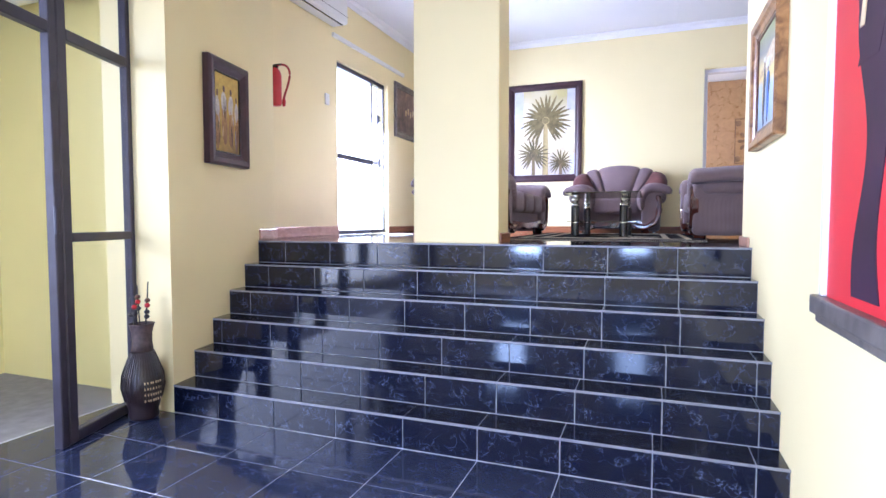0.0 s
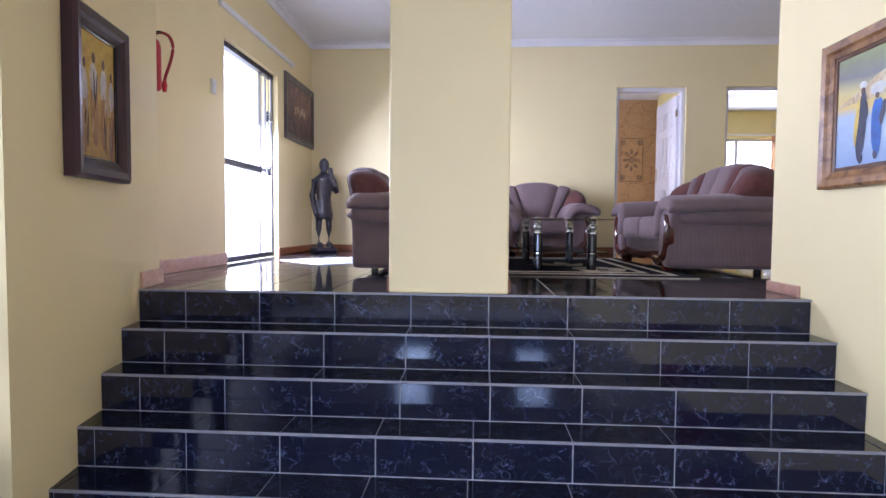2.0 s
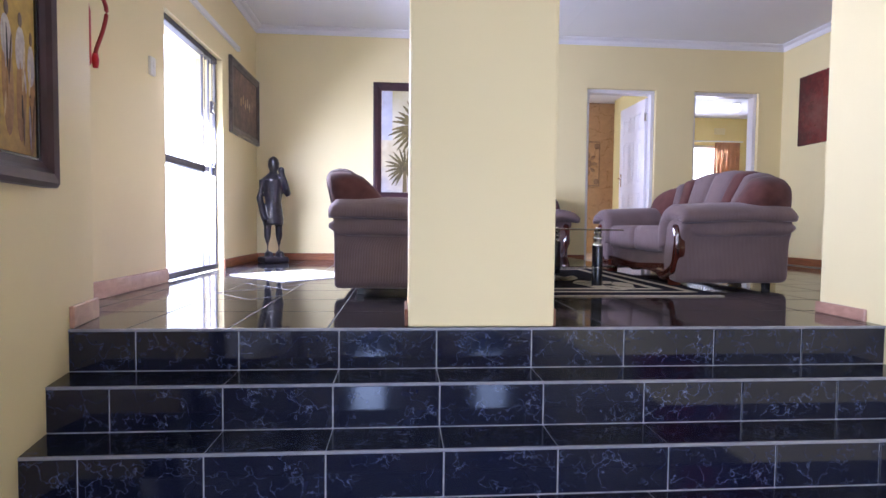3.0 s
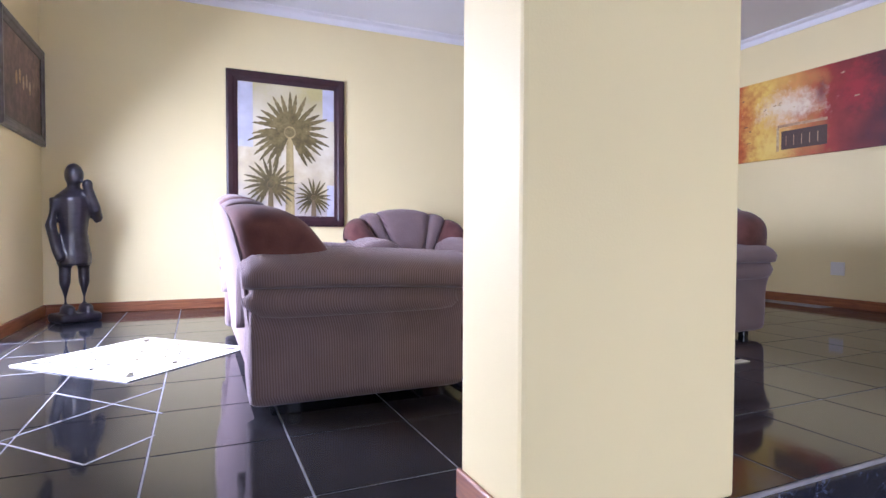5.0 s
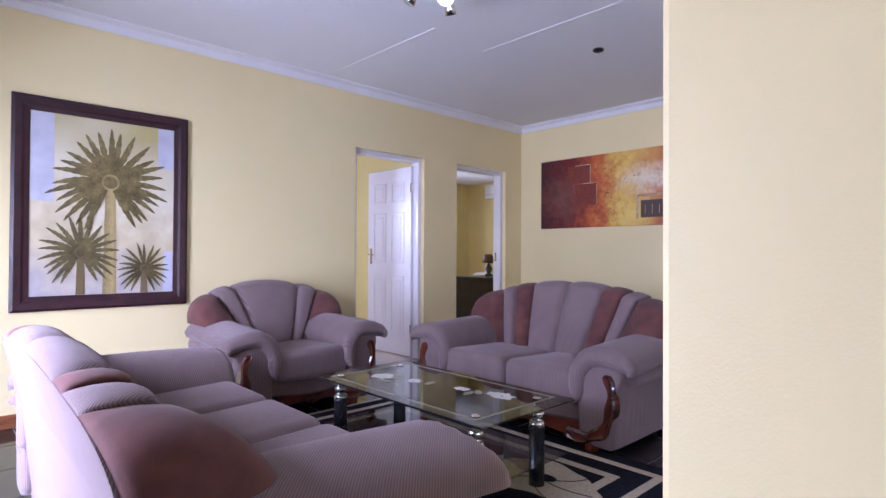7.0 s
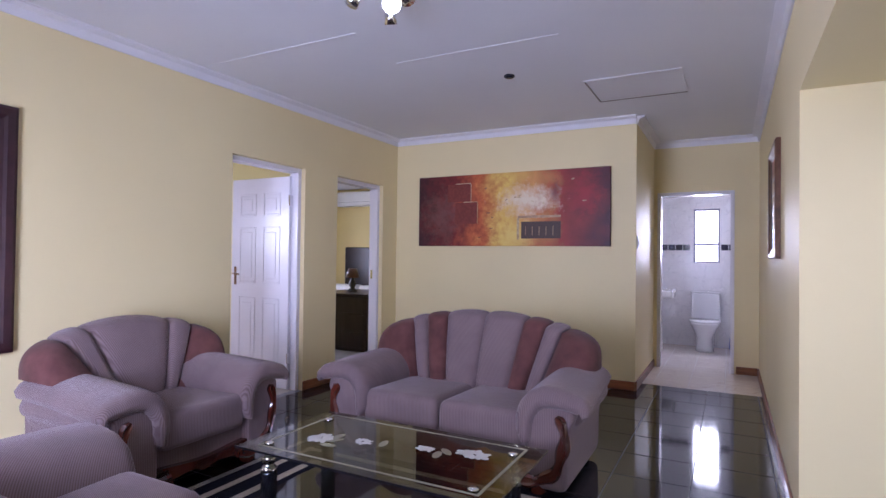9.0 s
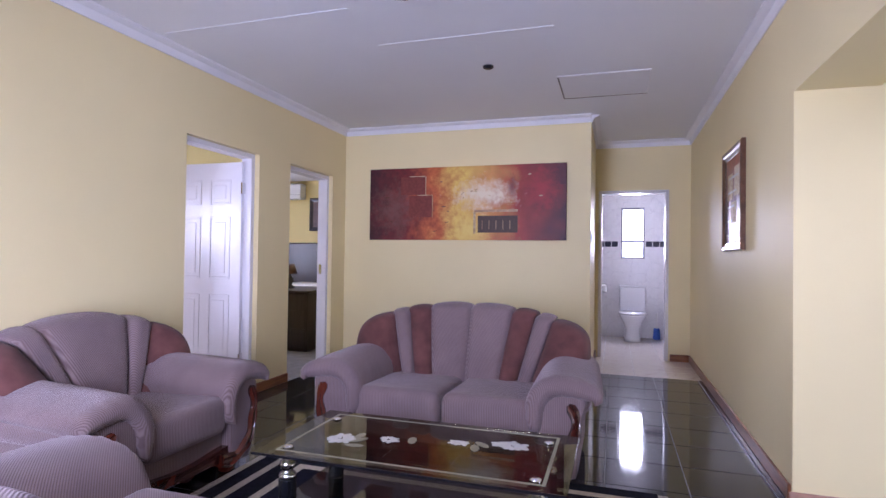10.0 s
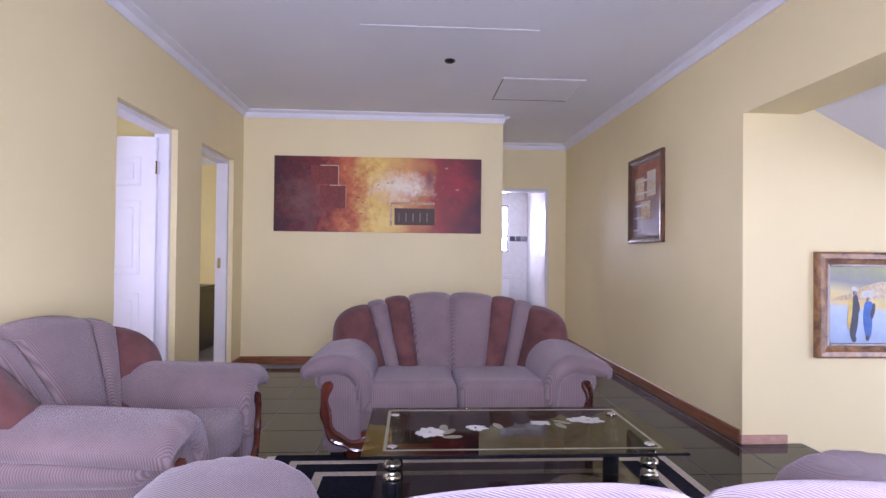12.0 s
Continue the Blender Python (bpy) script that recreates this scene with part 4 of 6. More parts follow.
    for i, p in enumerate(line):
        q = line[min(i + 1, 26)] - line[max(i - 1, 0)]
        nrm = Vector((q.y, -q.x, 0)).normalized()
        t = 0.024 + 0.012 * (i / 26) + 0.006 * math.sin(i * 0.9)
        if i == 0:
            t = 0.012
        y0, y1 = y_front + 0.010, y_front + 0.075
        rings.append([at((p.x + nrm.x * t * c, p.y + nrm.y * t * c), y) for c, y in ((-1, y1), (-1, y0 + 0.016), (-0.6, y0 + 0.002), (-0.25, y0 + 0.007), (0.25, y0 + 0.007), (0.6, y0 + 0.002), (1, y0 + 0.016), (1, y1))])
    part("arm_post", skin(rings), M_MAHOG, parent, "carved mahogany arm front")


def suite_seat(name, m, seat_half, arm_w, depth, seats, channels, back_half, label, z_top, lean, base_share, flat, arm_top, lobe, slim=0.115):
    """Faces -y, back at +y; the origin is on the floor below the middle of the back."""
    q = thing(name, m, label, "armchair" if seats == 1 else "sofa", "lounge suite")
    yf = -depth
    part("base", box(-seat_half - 0.02, seat_half + 0.02, yf + 0.085, -0.05, 0.10, 0.30, 0.03, 3), M_CORD, q)
    inner = seat_half - 0.025
    cw = 2 * inner / seats
    for k in range(seats):
        x0 = -inner + k * cw
        bm = box(x0 + 0.003, x0 + cw - 0.003, yf + 0.035, -0.20, 0.24, 0.43, 0.058, 5)
        for v in bm.verts:
            fx = (v.co.x - x0) / cw * 2 - 1
            fy = (v.co.y + depth * 0.62) / (depth * 0.4)
            if v.co.z > 0.33:
                v.co.z += 0.045 * max(0.0, 1 - abs(fx) ** 2.5) * max(0.0, 1 - 0.55 * fy * fy) - 0.02 * max(0.0, fy)
            if v.co.y < yf + 0.12:
                v.co.y -= 0.022 * (1 - fx * fx)
        part("seat_cushion", bm, M_CORD, q, smooth=True)
    # carved rail with a scalloped lower edge between the posts
    n, lo, hi = 36, [], []
    for k in range(n + 1):
        f = k / n
        x = (2 * f - 1) * (seat_half + 0.02)
        lo.append((x, 0.045 + 0.055 * abs(math.sin(math.pi * f)) ** 0.5 - 0.028 * math.exp(-((f - 0.5) / 0.07) ** 2)))
        hi.append((x, 0.150 + 0.012 * math.cos(2 * math.pi * f)))
    part("apron", slab(lo + hi[::-1], yf + 0.045, yf + 0.095), M_MAHOG, q, "carved mahogany front rail")
    outer = seat_half + arm_w * 0.78
    for s in (-1, 1):
        arm(q, s, seat_half, arm_w, yf, -0.005 + lean * 0.25, arm_top)
        part("foot", lathe([(0.045, 0.0), (0.052, 0.02), (0.05, 0.06), (0.056, 0.10)], 14, None, s * (seat_half + 0.04), yf + 0.10), M_MAHOG, q, smooth=True)
        part("foot", box(s * (outer - 0.06) - 0.022, s * (outer - 0.06) + 0.022, -0.15, -0.105, 0.0, 0.085, 0.004), M_BLACK, q)
    part("under_frame", box(-outer + 0.05, outer - 0.05, yf + 0.14, -0.06, 0.075, 0.11), M_BLACK, q)
    fan_back(q, back_half, seat_half * base_share, 0.36, arm_top - 0.03, z_top - 0.055, channels, lobe, flat, lean, slim)
    return q


C, V = M_CORD, M_VELVET
ARM_CH = [(41, V), (20, C), (58, C), (20, C), (41, V)]
TWO_CH = [(41, V), (12, C), (14, V), (23, C), (23, C), (14, V), (12, C), (41, V)]
THREE_CH = [(38, V), (13, C), (9, V), (30, C), (30, C), (9, V), (13, C), (38, V)]
suite_seat("armchair", pose(-0.26, 8.26, UP), 0.305, 0.245, 0.86, 1, ARM_CH, 0.52, "mauve corduroy armchair with a brown velvet fan back against the wall", 0.885, 0.10, 0.74, 0.66, 0.605, 0.10)
suite_seat("loveseat", pose(1.285, 6.365, UP, 0, 0, -90), 0.56, 0.26, 0.86, 2, TWO_CH, 0.735, "mauve corduroy two-seat sofa with brown velvet channels and mahogany trim", 0.905, 0.10, 1.0, 0.54, 0.60, 0.10)
suite_seat("sofa", pose(-1.86, 6.225, UP, 0, 0, 90), 0.735, 0.345, 0.85, 3, THREE_CH, 0.945, "mauve corduroy three-seat sofa with its back to the glazed door", 0.842, 0.24, 1.0, 0.40, 0.585, 0.06, 0.175)

# ---- coffee table and rug ----
TX, TY = -0.277, 6.195
table = thing("coffee_table", pose(TX, TY, UP + 0.012), "two-tier smoked glass coffee table on black and chrome legs", "coffee table")
g = part("glass_top", box(-0.325, 0.325, -0.63, 0.63, 0.392, 0.402, 0.003, 2), M_TABLE, table, "clear smoked glass top")
part("glass_edge", box(-0.3285, -0.3255, -0.63, 0.63, 0.392, 0.402), M_BLACK, table)
# olive strips colour in a reflection along the glass edges; the painted leaves share it
M_SHEEN_LEAF = mat("reflected_band_and_leaf", (0.26, 0.25, 0.16), 0.35, noise_scale=9, vary=0.2)
for c in ((-0.275, -0.262, -0.55, 0.55), (0.262, 0.275, -0.55, 0.55), (-0.262, 0.262, 0.537, 0.55), (-0.262, 0.262, -0.55, -0.537)):
    part("border_strip", box(*c, 0.4022, 0.4030), M_SHEEN_LEAF, table)
M_FLOWER = mat("white_flower", (0.60, 0.60, 0.57), 0.5, noise_scale=20, vary=0.1)
for fx, fy, r in ((-0.06, 0.36, 0.085), (0.0, 0.16, 0.06), (0.06, -0.14, 0.055), (0.10, -0.36, 0.085)):
    bm = bmesh.new()
    r7 = random.Random(int(fy * 100))
    for k in range(13):
        a = k * 2 * math.pi / 13 + fx * 9
        d = r * r7.uniform(0.35, 0.75)
        ball(bm, (fx + d * math.cos(a) * 0.7, fy + d * math.sin(a), 0.4032), r * r7.uniform(0.22, 0.36), (1, 0.6, 0.012), 8, (0, 0, math.degrees(a)))
    part("painted_flower", bm, M_FLOWER, table, "white painted flower")
for fx, fy in ((-0.05, 0.28), (0.0, 0.30), (0.02, 0.06), (0.07, -0.24), (0.02, -0.22), (-0.12, 0.27)):
    bm = bmesh.new()
    ball(bm, (fx, fy, 0.4031), 0.045, (1, 0.45, 0.012), 8, (0, 0, fx * 700))
    part("painted_leaf", bm, M_SHEEN_LEAF, table)
part("glass_shelf", box(-0.30, 0.30, -0.60, 0.60, 0.135, 0.143, 0.002), M_TABLE, table, "lower glass shelf")
for lx in (-0.235, 0.185):
    for ly in (-0.51, 0.515):
        leg = part("leg", lathe([(0.037, 0.0), (0.037, 0.275), (0.034, 0.281)], 20, None, lx, ly), M_BLACK, table, smooth=False)
        part("collar", lathe([(0.036, 0.279), (0.037, 0.292), (0.031, 0.302), (0.020, 0.309), (0.021, 0.313), (0.032, 0.324), (0.036, 0.336), (0.032, 0.348), (0.020, 0.356), (0.019, 0.360), (0.028, 0.367), (0.029, 0.378), (0.024, 0.391)], 20, None, lx, ly), M_CHROME, leg, "chrome bobbin", smooth=True)
        part("ring", lathe([(0.0375, 0.128), (0.0375, 0.136)], 20, None, lx, ly), M_CHROME, leg)
        part("cap", lathe([(0.022, 0.403), (0.022, 0.409), (0.012, 0.413)], 16, None, lx, ly), M_CHROME, table, smooth=True)

RX0, RX1, RY0, RY1 = -1.05, 0.54, 5.20, 7.40
rug = thing("rug", pose(0, 0, UP + 0.001), "dark navy rug with cream bands and leafy pattern", "rug")
part("ground", box(RX0, RX1, RY0, RY1, 0, 0.010, 0.004), M_RUG_N, rug)


def rug_band(inset, w):
    x0, x1, y0, y1 = RX0 + inset, RX1 - inset, RY0 + inset, RY1 - inset
    for c in ((x0, x1, y0, y0 + w), (x0, x1, y1 - w, y1), (x0, x0 + w, y0 + w, y1 - w), (x1 - w, x1, y0 + w, y1 - w)):
        part("cream_band", box(*c, 0.009, 0.0125, 0.001), M_RUG_C, rug)


rug_band(0.10, 0.045)
rug_band(0.26, 0.05)
part("field", box(RX0 + 0.42, RX1 - 0.42, RY0 + 0.42, RY1 - 0.42, 0.009, 0.0122, 0.001), M_RUG_N, rug)


def rug_leaf(cx, cy, degrees, length, width, bend, material):
    """A long pointed leaf woven into the rug, with a dark vein along it."""
    ang = radians(degrees)
    for name, wide, z, stuff in (("leaf_motif", width, 0.0134, material), ("leaf_vein", 0.006, 0.0142, M_RUG_N)):
        bm = bmesh.new()
        rows = []
        n = 18
        for i in range(n + 1):
            f = i / n
            half_w = wide * (0.06 + math.sin(math.pi * f ** 0.8) ** 0.8) if name == "leaf_motif" else wide * (1.1 - f)
            px, mid = f * length, bend * f * f
            row = []
            for sg in (1, -1):
                py = mid + sg * half_w
                row.append(bm.verts.new((cx + px * math.cos(ang) - py * math.sin(ang), cy + px * math.sin(ang) + py * math.cos(ang), z)))
            rows.append(row)
        for a, b in zip(rows, rows[1:]):
            bm.faces.new((a[0], a[1], b[1], b[0]))
        part(name, bm, stuff, rug)


for cx, cy, turn, side in ((-0.25, 6.0, 80, 1),):
    for k, (da, ln, wd) in enumerate(((0, 0.55, 0.075), (26, 0.48, 0.065), (-27, 0.46, 0.06), (54, 0.34, 0.05))):
        rug_leaf(cx, cy, turn + side * da, ln, wd, side * 0.08, M_RUG_G if k == 3 else M_RUG_C)
# a broad cream bloom with a dark eye and drawn lines
for cx, cy, turn in ((-0.02, 5.72, 0),):
    bm = bmesh.new()
    r8 = random.Random(turn)
    ring = []
    for k in range(48):
        a = 2 * math.pi * k / 48
        r = 1 + 0.10 * math.sin(3 * a + 0.6) + 0.05 * math.sin(7 * a)
        ring.append(bm.verts.new((cx + 0.20 * r * math.cos(a + radians(turn)), cy + 0.30 * r * math.sin(a + radians(turn)), 0.0138)))
    bm.faces.new(ring)
    part("bloom", bm, M_RUG_C, rug, "cream woven bloom")
    for k in range(6):
        a = radians(turn + 20 + 55 * k)
        pts = [(cx + (0.03 + 0.17 * f) * math.cos(a + 0.5 * f), cy + (0.05 + 0.24 * f) * math.sin(a + 0.5 * f), 0.0140) for f in [i / 8 for i in range(9)]]
        part("drawn_line", tube(pts, 0.0025, 5), M_RUG_N, rug)
    bm = bmesh.new()
    ball(bm, (cx + 0.02 * math.cos(radians(turn)), cy - 0.02, 0.0142), 0.05, (0.8, 1.2, 0.02), 14)
    part("eye", bm, M_RUG_N, rug)
bm = bmesh.new()
for k in range(110):
    x = RX0 + 0.01 + k * (RX1 - RX0 - 0.02) / 109
    quad_box(bm, x - 0.003, x + 0.003, RY0 - 0.05, RY0, 0.001, 0.005)
    quad_box(bm, x - 0.003, x + 0.003, RY1, RY1 + 0.05, 0.001, 0.005)
part("fringe", bm, M_RUG_C, rug, kind="stuff")

# white inlay of the lounge floor, set on the diagonal
inlay = tagged(new("floor_inlay"), "white marble floor medallion with dark floral inlay", "floor inlay", kind="structure")
inlay.matrix_basis = pose(-2.335, 6.52, UP, 0, 0, 45)
M_MARBLE = tile_mat("white_marble", (0.74, 0.74, 0.72), (0.6, 0.6, 0.6), 4, 0.03, 0.12, 0.05)
for i in range(2):
    for j in range(2):
        part("marble_tile", box(-0.395 + i * 0.396, -0.003 + i * 0.396, -0.395 + j * 0.396, -0.003 + j * 0.396, 0.001, 0.006, 0.001), M_MARBLE, inlay)


def inlay_leaf(r, degrees, size, turn, material):
    a = radians(degrees)
    bm = bmesh.new()
    ball(bm, (r * math.cos(a), r * math.sin(a), 0.0064), size, (1, 0.45, 0.03), 10, (0, 0, degrees + turn))
    part("inlay_leaf", bm, material, inlay)


for k in range(4):
    base = 90 * k
    for i in range(5):
        a = radians(72 * i)
        r, b = math.hypot(0.19 + 0.042 * math.cos(a), 0.042 * math.sin(a)), math.degrees(math.atan2(0.042 * math.sin(a), 0.19 + 0.042 * math.cos(a)))
        inlay_leaf(r, base + b, 0.024, 72 * i - b, M_BLACK)
    for i in range(6):
        inlay_leaf(0.16 + 0.035 * (i % 2), base + 24 + 8.5 * i, 0.020, 60 * (i % 2) + 30, M_BLACK if i % 2 else M_DARKFRAME)
    inlay_leaf(0.10, base + 45, 0.027, 0, M_BLACK)
    inlay_leaf(0.30, base + 9, 0.030, 40, M_BLACK)
    inlay_leaf(0.30, base - 9, 0.030, -40, M_BLACK)
for k in range(4):
    a = k * math.pi / 2 + math.pi / 4
    bm = bmesh.new()
    for i in range(3):
        ball(bm, (0.46 * math.cos(a) * (1 - 0.07 * i), 0.46 * math.sin(a) * (1 - 0.07 * i), 0.0062), 0.026 - 0.005 * i, (1, 0.8, 0.02), 8, (0, 0, 45 + 90 * k))
    part("corner_leaf", bm, M_BLACK, inlay)

# diagonal joints of the cut tiles that border the medallion
for x0, y0, x1, y1 in ((-2.60, 5.92, -2.17, 5.45), (-2.62, 5.345, -2.345, 5.045), (-2.62, 5.35, -2.18, 5.83), (-2.345, 5.045, -2.18, 5.22)):
    j = link("joint", box(0, math.hypot(x1 - x0, y1 - y0), -0.0035, 0.0035, 0.0002, 0.0012), M_GROUT_D)
    j.parent = inlay
    j.matrix_basis = inlay.matrix_basis.inverted() @ pose(x0, y0, UP, 0, 0, math.degrees(math.atan2(y1 - y0, x1 - x0)))

# ---- pictures ----
def picture(name, m, w, h, fw, fd, frame_m, canvas_m, label, inner_m=None, category="picture", lip=0.012):
    """Hangs with its back on y = 0 and faces -y; the origin is its middle."""
    p = thing(name, m, label, category)
    for nm, sx, sz in (("frame_side", 1, 0), ("frame_side", -1, 0), ("frame_rail", 0, 1), ("frame_rail", 0, -1)):
        prof = [(0.0, 0.0), (0.0, -fd * 0.75), (fw * 0.18, -fd), (fw * 0.55, -fd * 0.92), (fw * 0.72, -fd * 0.70), (fw, -fd * 0.55), (fw, 0.0)]
        bm = bmesh.new()
        ends = []
        for e in (-1, 1):
            ring = []
            for u, y in prof:
                if sx:
                    ring.append(bm.verts.new((sx * (w / 2 - u), y, e * (h / 2 - u))))
                else:
                    ring.append(bm.verts.new((e * (w / 2 - u), y, sz * (h / 2 - u))))
            ends.append(ring)
        k = len(prof)
        for i in range(k):
            bm.faces.new((ends[0][i], ends[0][(i + 1) % k], ends[1][(i + 1) % k], ends[1][i]))
        bm.faces.new(ends[0])
        bm.faces.new(ends[1][::-1])
        part(nm, bm, frame_m, p)
    part("canvas", box(-w / 2 + fw * 0.9, w / 2 - fw * 0.9, -fd * 0.35, -0.002, -h / 2 + fw * 0.9, h / 2 - fw * 0.9), canvas_m, p)
    if inner_m:
        i0 = fw
        for c in ((-w / 2 + i0, -w / 2 + i0 + lip, -h / 2 + i0, h / 2 - i0), (w / 2 - i0 - lip, w / 2 - i0, -h / 2 + i0, h / 2 - i0), (-w / 2 + i0 + lip, w / 2 - i0 - lip, h / 2 - i0 - lip, h / 2 - i0), (-w / 2 + i0 + lip, w / 2 - i0 - lip, -h / 2 + i0, -h / 2 + i0 + lip)):
            part("slip", box(c[0], c[1], -fd * 0.5, -fd * 0.3, c[2], c[3], 0.002), inner_m, p)
    return p


def blob(p, name, material, x, z, rx, rz, y, rot=0, flat=0.0015):
    bm = bmesh.new()
    ball(bm, (0, 0, 0), 1, (rx, flat, rz), 14, (0, rot, 0))
    bmesh.ops.translate(bm, vec=(x, y, z), verts=bm.verts[:])
    return part(name, bm, material, p)


# palm picture
M_PALM_BG = ramp_mat("palm_ground", [(0.1, (0.40, 0.37, 0.42)), (0.4, (0.60, 0.52, 0.34)), (0.6, (0.72, 0.67, 0.54)), (0.85, (0.46, 0.40, 0.17))], (0.1, 0, 0.55), 0.5, 0.6, 2.5)
M_FROND = ramp_mat("frond_paint", [(0.3, (0.045, 0.036, 0.012)), (0.55, (0.13, 0.10, 0.032)), (0.8, (0.27, 0.21, 0.08))], (0, 0, 0.2), 0.55, 0.9, 14)
M_TRUNK = ramp_mat("trunk_paint", [(0.3, (0.14, 0.10, 0.04)), (0.6, (0.42, 0.33, 0.14)), (0.8, (0.17, 0.12, 0.06))], (3.0, 0, 0), 0.5, 0.3, 20)
M_PATCH = mat("lilac_patch", (0.52, 0.52, 0.62), 0.6, noise_scale=9, vary=0.12)
PW_, PH_ = 1.045, 1.375
palm = picture("palm_picture", pose(-1.295, NORTH - 0.001, 2.436), PW_, PH_, 0.095, 0.035, M_PLUM, M_PALM_BG, "large framed painting of three palms in a plum frame")
FY = -0.0145
for c in ((-0.425, -0.30, 0.02, 0.59), (0.32, 0.425, 0.30, 0.59), (0.36, 0.425, -0.59, -0.30)):
    part("painted_patch", box(c[0], c[1], FY, FY + 0.002, c[2], c[3]), M_PATCH, palm)


def palm_tree(p, cx, cz, bottom, size, tw, nfr):
    bm = slab([(cx - tw, bottom), (cx + tw, bottom), (cx + tw * 0.7, cz), (cx - tw * 0.7, cz)], FY - 0.002, FY)
    part("palm_trunk", bm, M_TRUNK, p)
    r2 = random.Random(int(size * 1000))
    for k in range(nfr):
        a = radians(-62 + 304 * k / (nfr - 1)) + r2.uniform(-0.05, 0.05)
        ln = size * r2.uniform(0.88, 1.06) * (1 + 0.10 * math.sin(a))
        bm = bmesh.new()
        n = 12
        up, dn = [], []
        for i in range(n + 1):
            f = 0.12 + 0.88 * i / n
            w = size * 0.078 * max(0.04, math.sin(math.pi * min(1, f * 0.98))) ** 0.7
            w *= 1 + 0.12 * ((i % 2) * 2 - 1)
            droop = -0.20 * size * f * f * abs(math.cos(a))
            px, pz = cx + f * ln * math.cos(a), cz + f * ln * math.sin(a) + droop
            nx, nz_ = -math.sin(a), math.cos(a)
            up.append(bm.verts.new((px + nx * w * 0.55, FY - 0.003 - 0.0004 * (k % 3), pz + nz_ * w * 0.55)))
            dn.append(bm.verts.new((px - nx * w * 0.9, FY - 0.003 - 0.0004 * (k % 3), pz - nz_ * w * 0.9)))
        for i in range(n):
            bm.faces.new((up[i], dn[i], dn[i + 1], up[i + 1]))
        part("frond", bm, M_FROND, p)
    blob(p, "palm_crown", M_TRUNK, cx, cz, size * 0.155, size * 0.155, FY - 0.004)
    blob(p, "palm_heart", M_FROND, cx, cz, size * 0.12, size * 0.12, FY - 0.0052)


palm_tree(palm, 0.02, 0.17, -0.59, 0.36, 0.042, 27)
palm_tree(palm, -0.15, -0.31, -0.59, 0.24, 0.026, 21)
palm_tree(palm, 0.235, -0.42, -0.59, 0.18, 0.024, 19)

# abstract canvas
M_ABS = ramp_mat("abstract_paint", [(0.0, (0.05, 0.008, 0.014)), (0.22, (0.17, 0.014, 0.014)), (0.36, (0.50, 0.12, 0.03)), (0.5, (0.74, 0.50, 0.10)), (0.62, (0.60, 0.28, 0.07)), (0.76, (0.30, 0.03, 0.02)), (1.0, (0.06, 0.008, 0.02))], (0.44, 0, 0), 0.5, 0.34, 4.5, 0.5, 0.45)
def cloud(material, centre, size, colour, strength):
    """A soft cloud of paint of another colour, in the object's own metres."""
    nt = material.node_tree
    p = nt.nodes["Principled BSDF"]
    src = p.inputs["Base Color"].links[0].from_socket
    tc = nt.nodes.new("ShaderNodeTexCoord")
    mp = nt.nodes.new("ShaderNodeMapping")
    mp.vector_type = "TEXTURE"
    mp.inputs["Location"].default_value = centre
    mp.inputs["Scale"].default_value = size
    nt.links.new(tc.outputs["Object"], mp.inputs["Vector"])
    ln = nt.nodes.new("ShaderNodeVectorMath")
    ln.operation = "LENGTH"
    nt.links.new(mp.outputs["Vector"], ln.inputs[0])
    nz = nt.nodes.new("ShaderNodeTexNoise")
    nz.inputs["Scale"].default_value = 13
    nz.inputs["Detail"].default_value = 6
    nz.inputs["Roughness"].default_value = 0.7
    nt.links.new(tc.outputs["Object"], nz.inputs["Vector"])
    ad = nt.nodes.new("ShaderNodeMath")
    ad.operation = "MULTIPLY_ADD"
    nt.links.new(nz.outputs["Fac"], ad.inputs[0])
    ad.inputs[1].default_value = 2.2
    nt.links.new(ln.outputs["Value"], ad.inputs[2])
    mr = nt.nodes.new("ShaderNodeMapRange")
    mr.inputs["From Min"].default_value, mr.inputs["From Max"].default_value = 2.1, 1.2
    mr.inputs["To Max"].default_value = strength
    nt.links.new(ad.outputs["Value"], mr.inputs["Value"])
    mx = nt.nodes.new("ShaderNodeMix")
    mx.data_type = "RGBA"
    nt.links.new(mr.outputs["Result"], mx.inputs["Factor"])
    nt.links.new(src, mx.inputs["A"])
    mx.inputs["B"].default_value = (*colour, 1)
    nt.links.new(mx.outputs["Result"], p.inputs["Base Color"])


cloud(M_ABS, (0.24, 0, 0.09), (0.40, 1, 0.20), (0.78, 0.70, 0.54), 0.9)
cloud(M_ABS, (0.10, 0, -0.28), (0.28, 1, 0.16), (0.80, 0.62, 0.16), 0.8)
cloud(M_ABS, (-0.78, 0, -0.05), (0.30, 1, 0.34), (0.20, 0.10, 0.08), 0.6)
cloud(M_ABS, (0.54, 0, 0.17), (0.06, 1, 0.14), (0.16, 0.03, 0.03), 0.8)
cloud(M_ABS, (0.85, 0, 0.12), (0.22, 1, 0.26), (0.40, 0.02, 0.03), 0.7)
absx = thing("abstract_painting", pose(EAST - 0.001, 6.998, 2.84, 0, 0, -90), "wide unframed abstract canvas in reds, orange and yellow", "painting")
part("canvas", box(-1.1, 1.1, -0.035, 0, -0.40, 0.40, 0.004), M_ABS, absx)
M_RUST = ramp_mat("rust_paint", [(0.2, (0.10, 0.03, 0.02)), (0.5, (0.26, 0.12, 0.07)), (0.8, (0.45, 0.30, 0.17))], (0.8, 0, 0.4), 0.6, 0.8, 9, 0.6, 0.5)
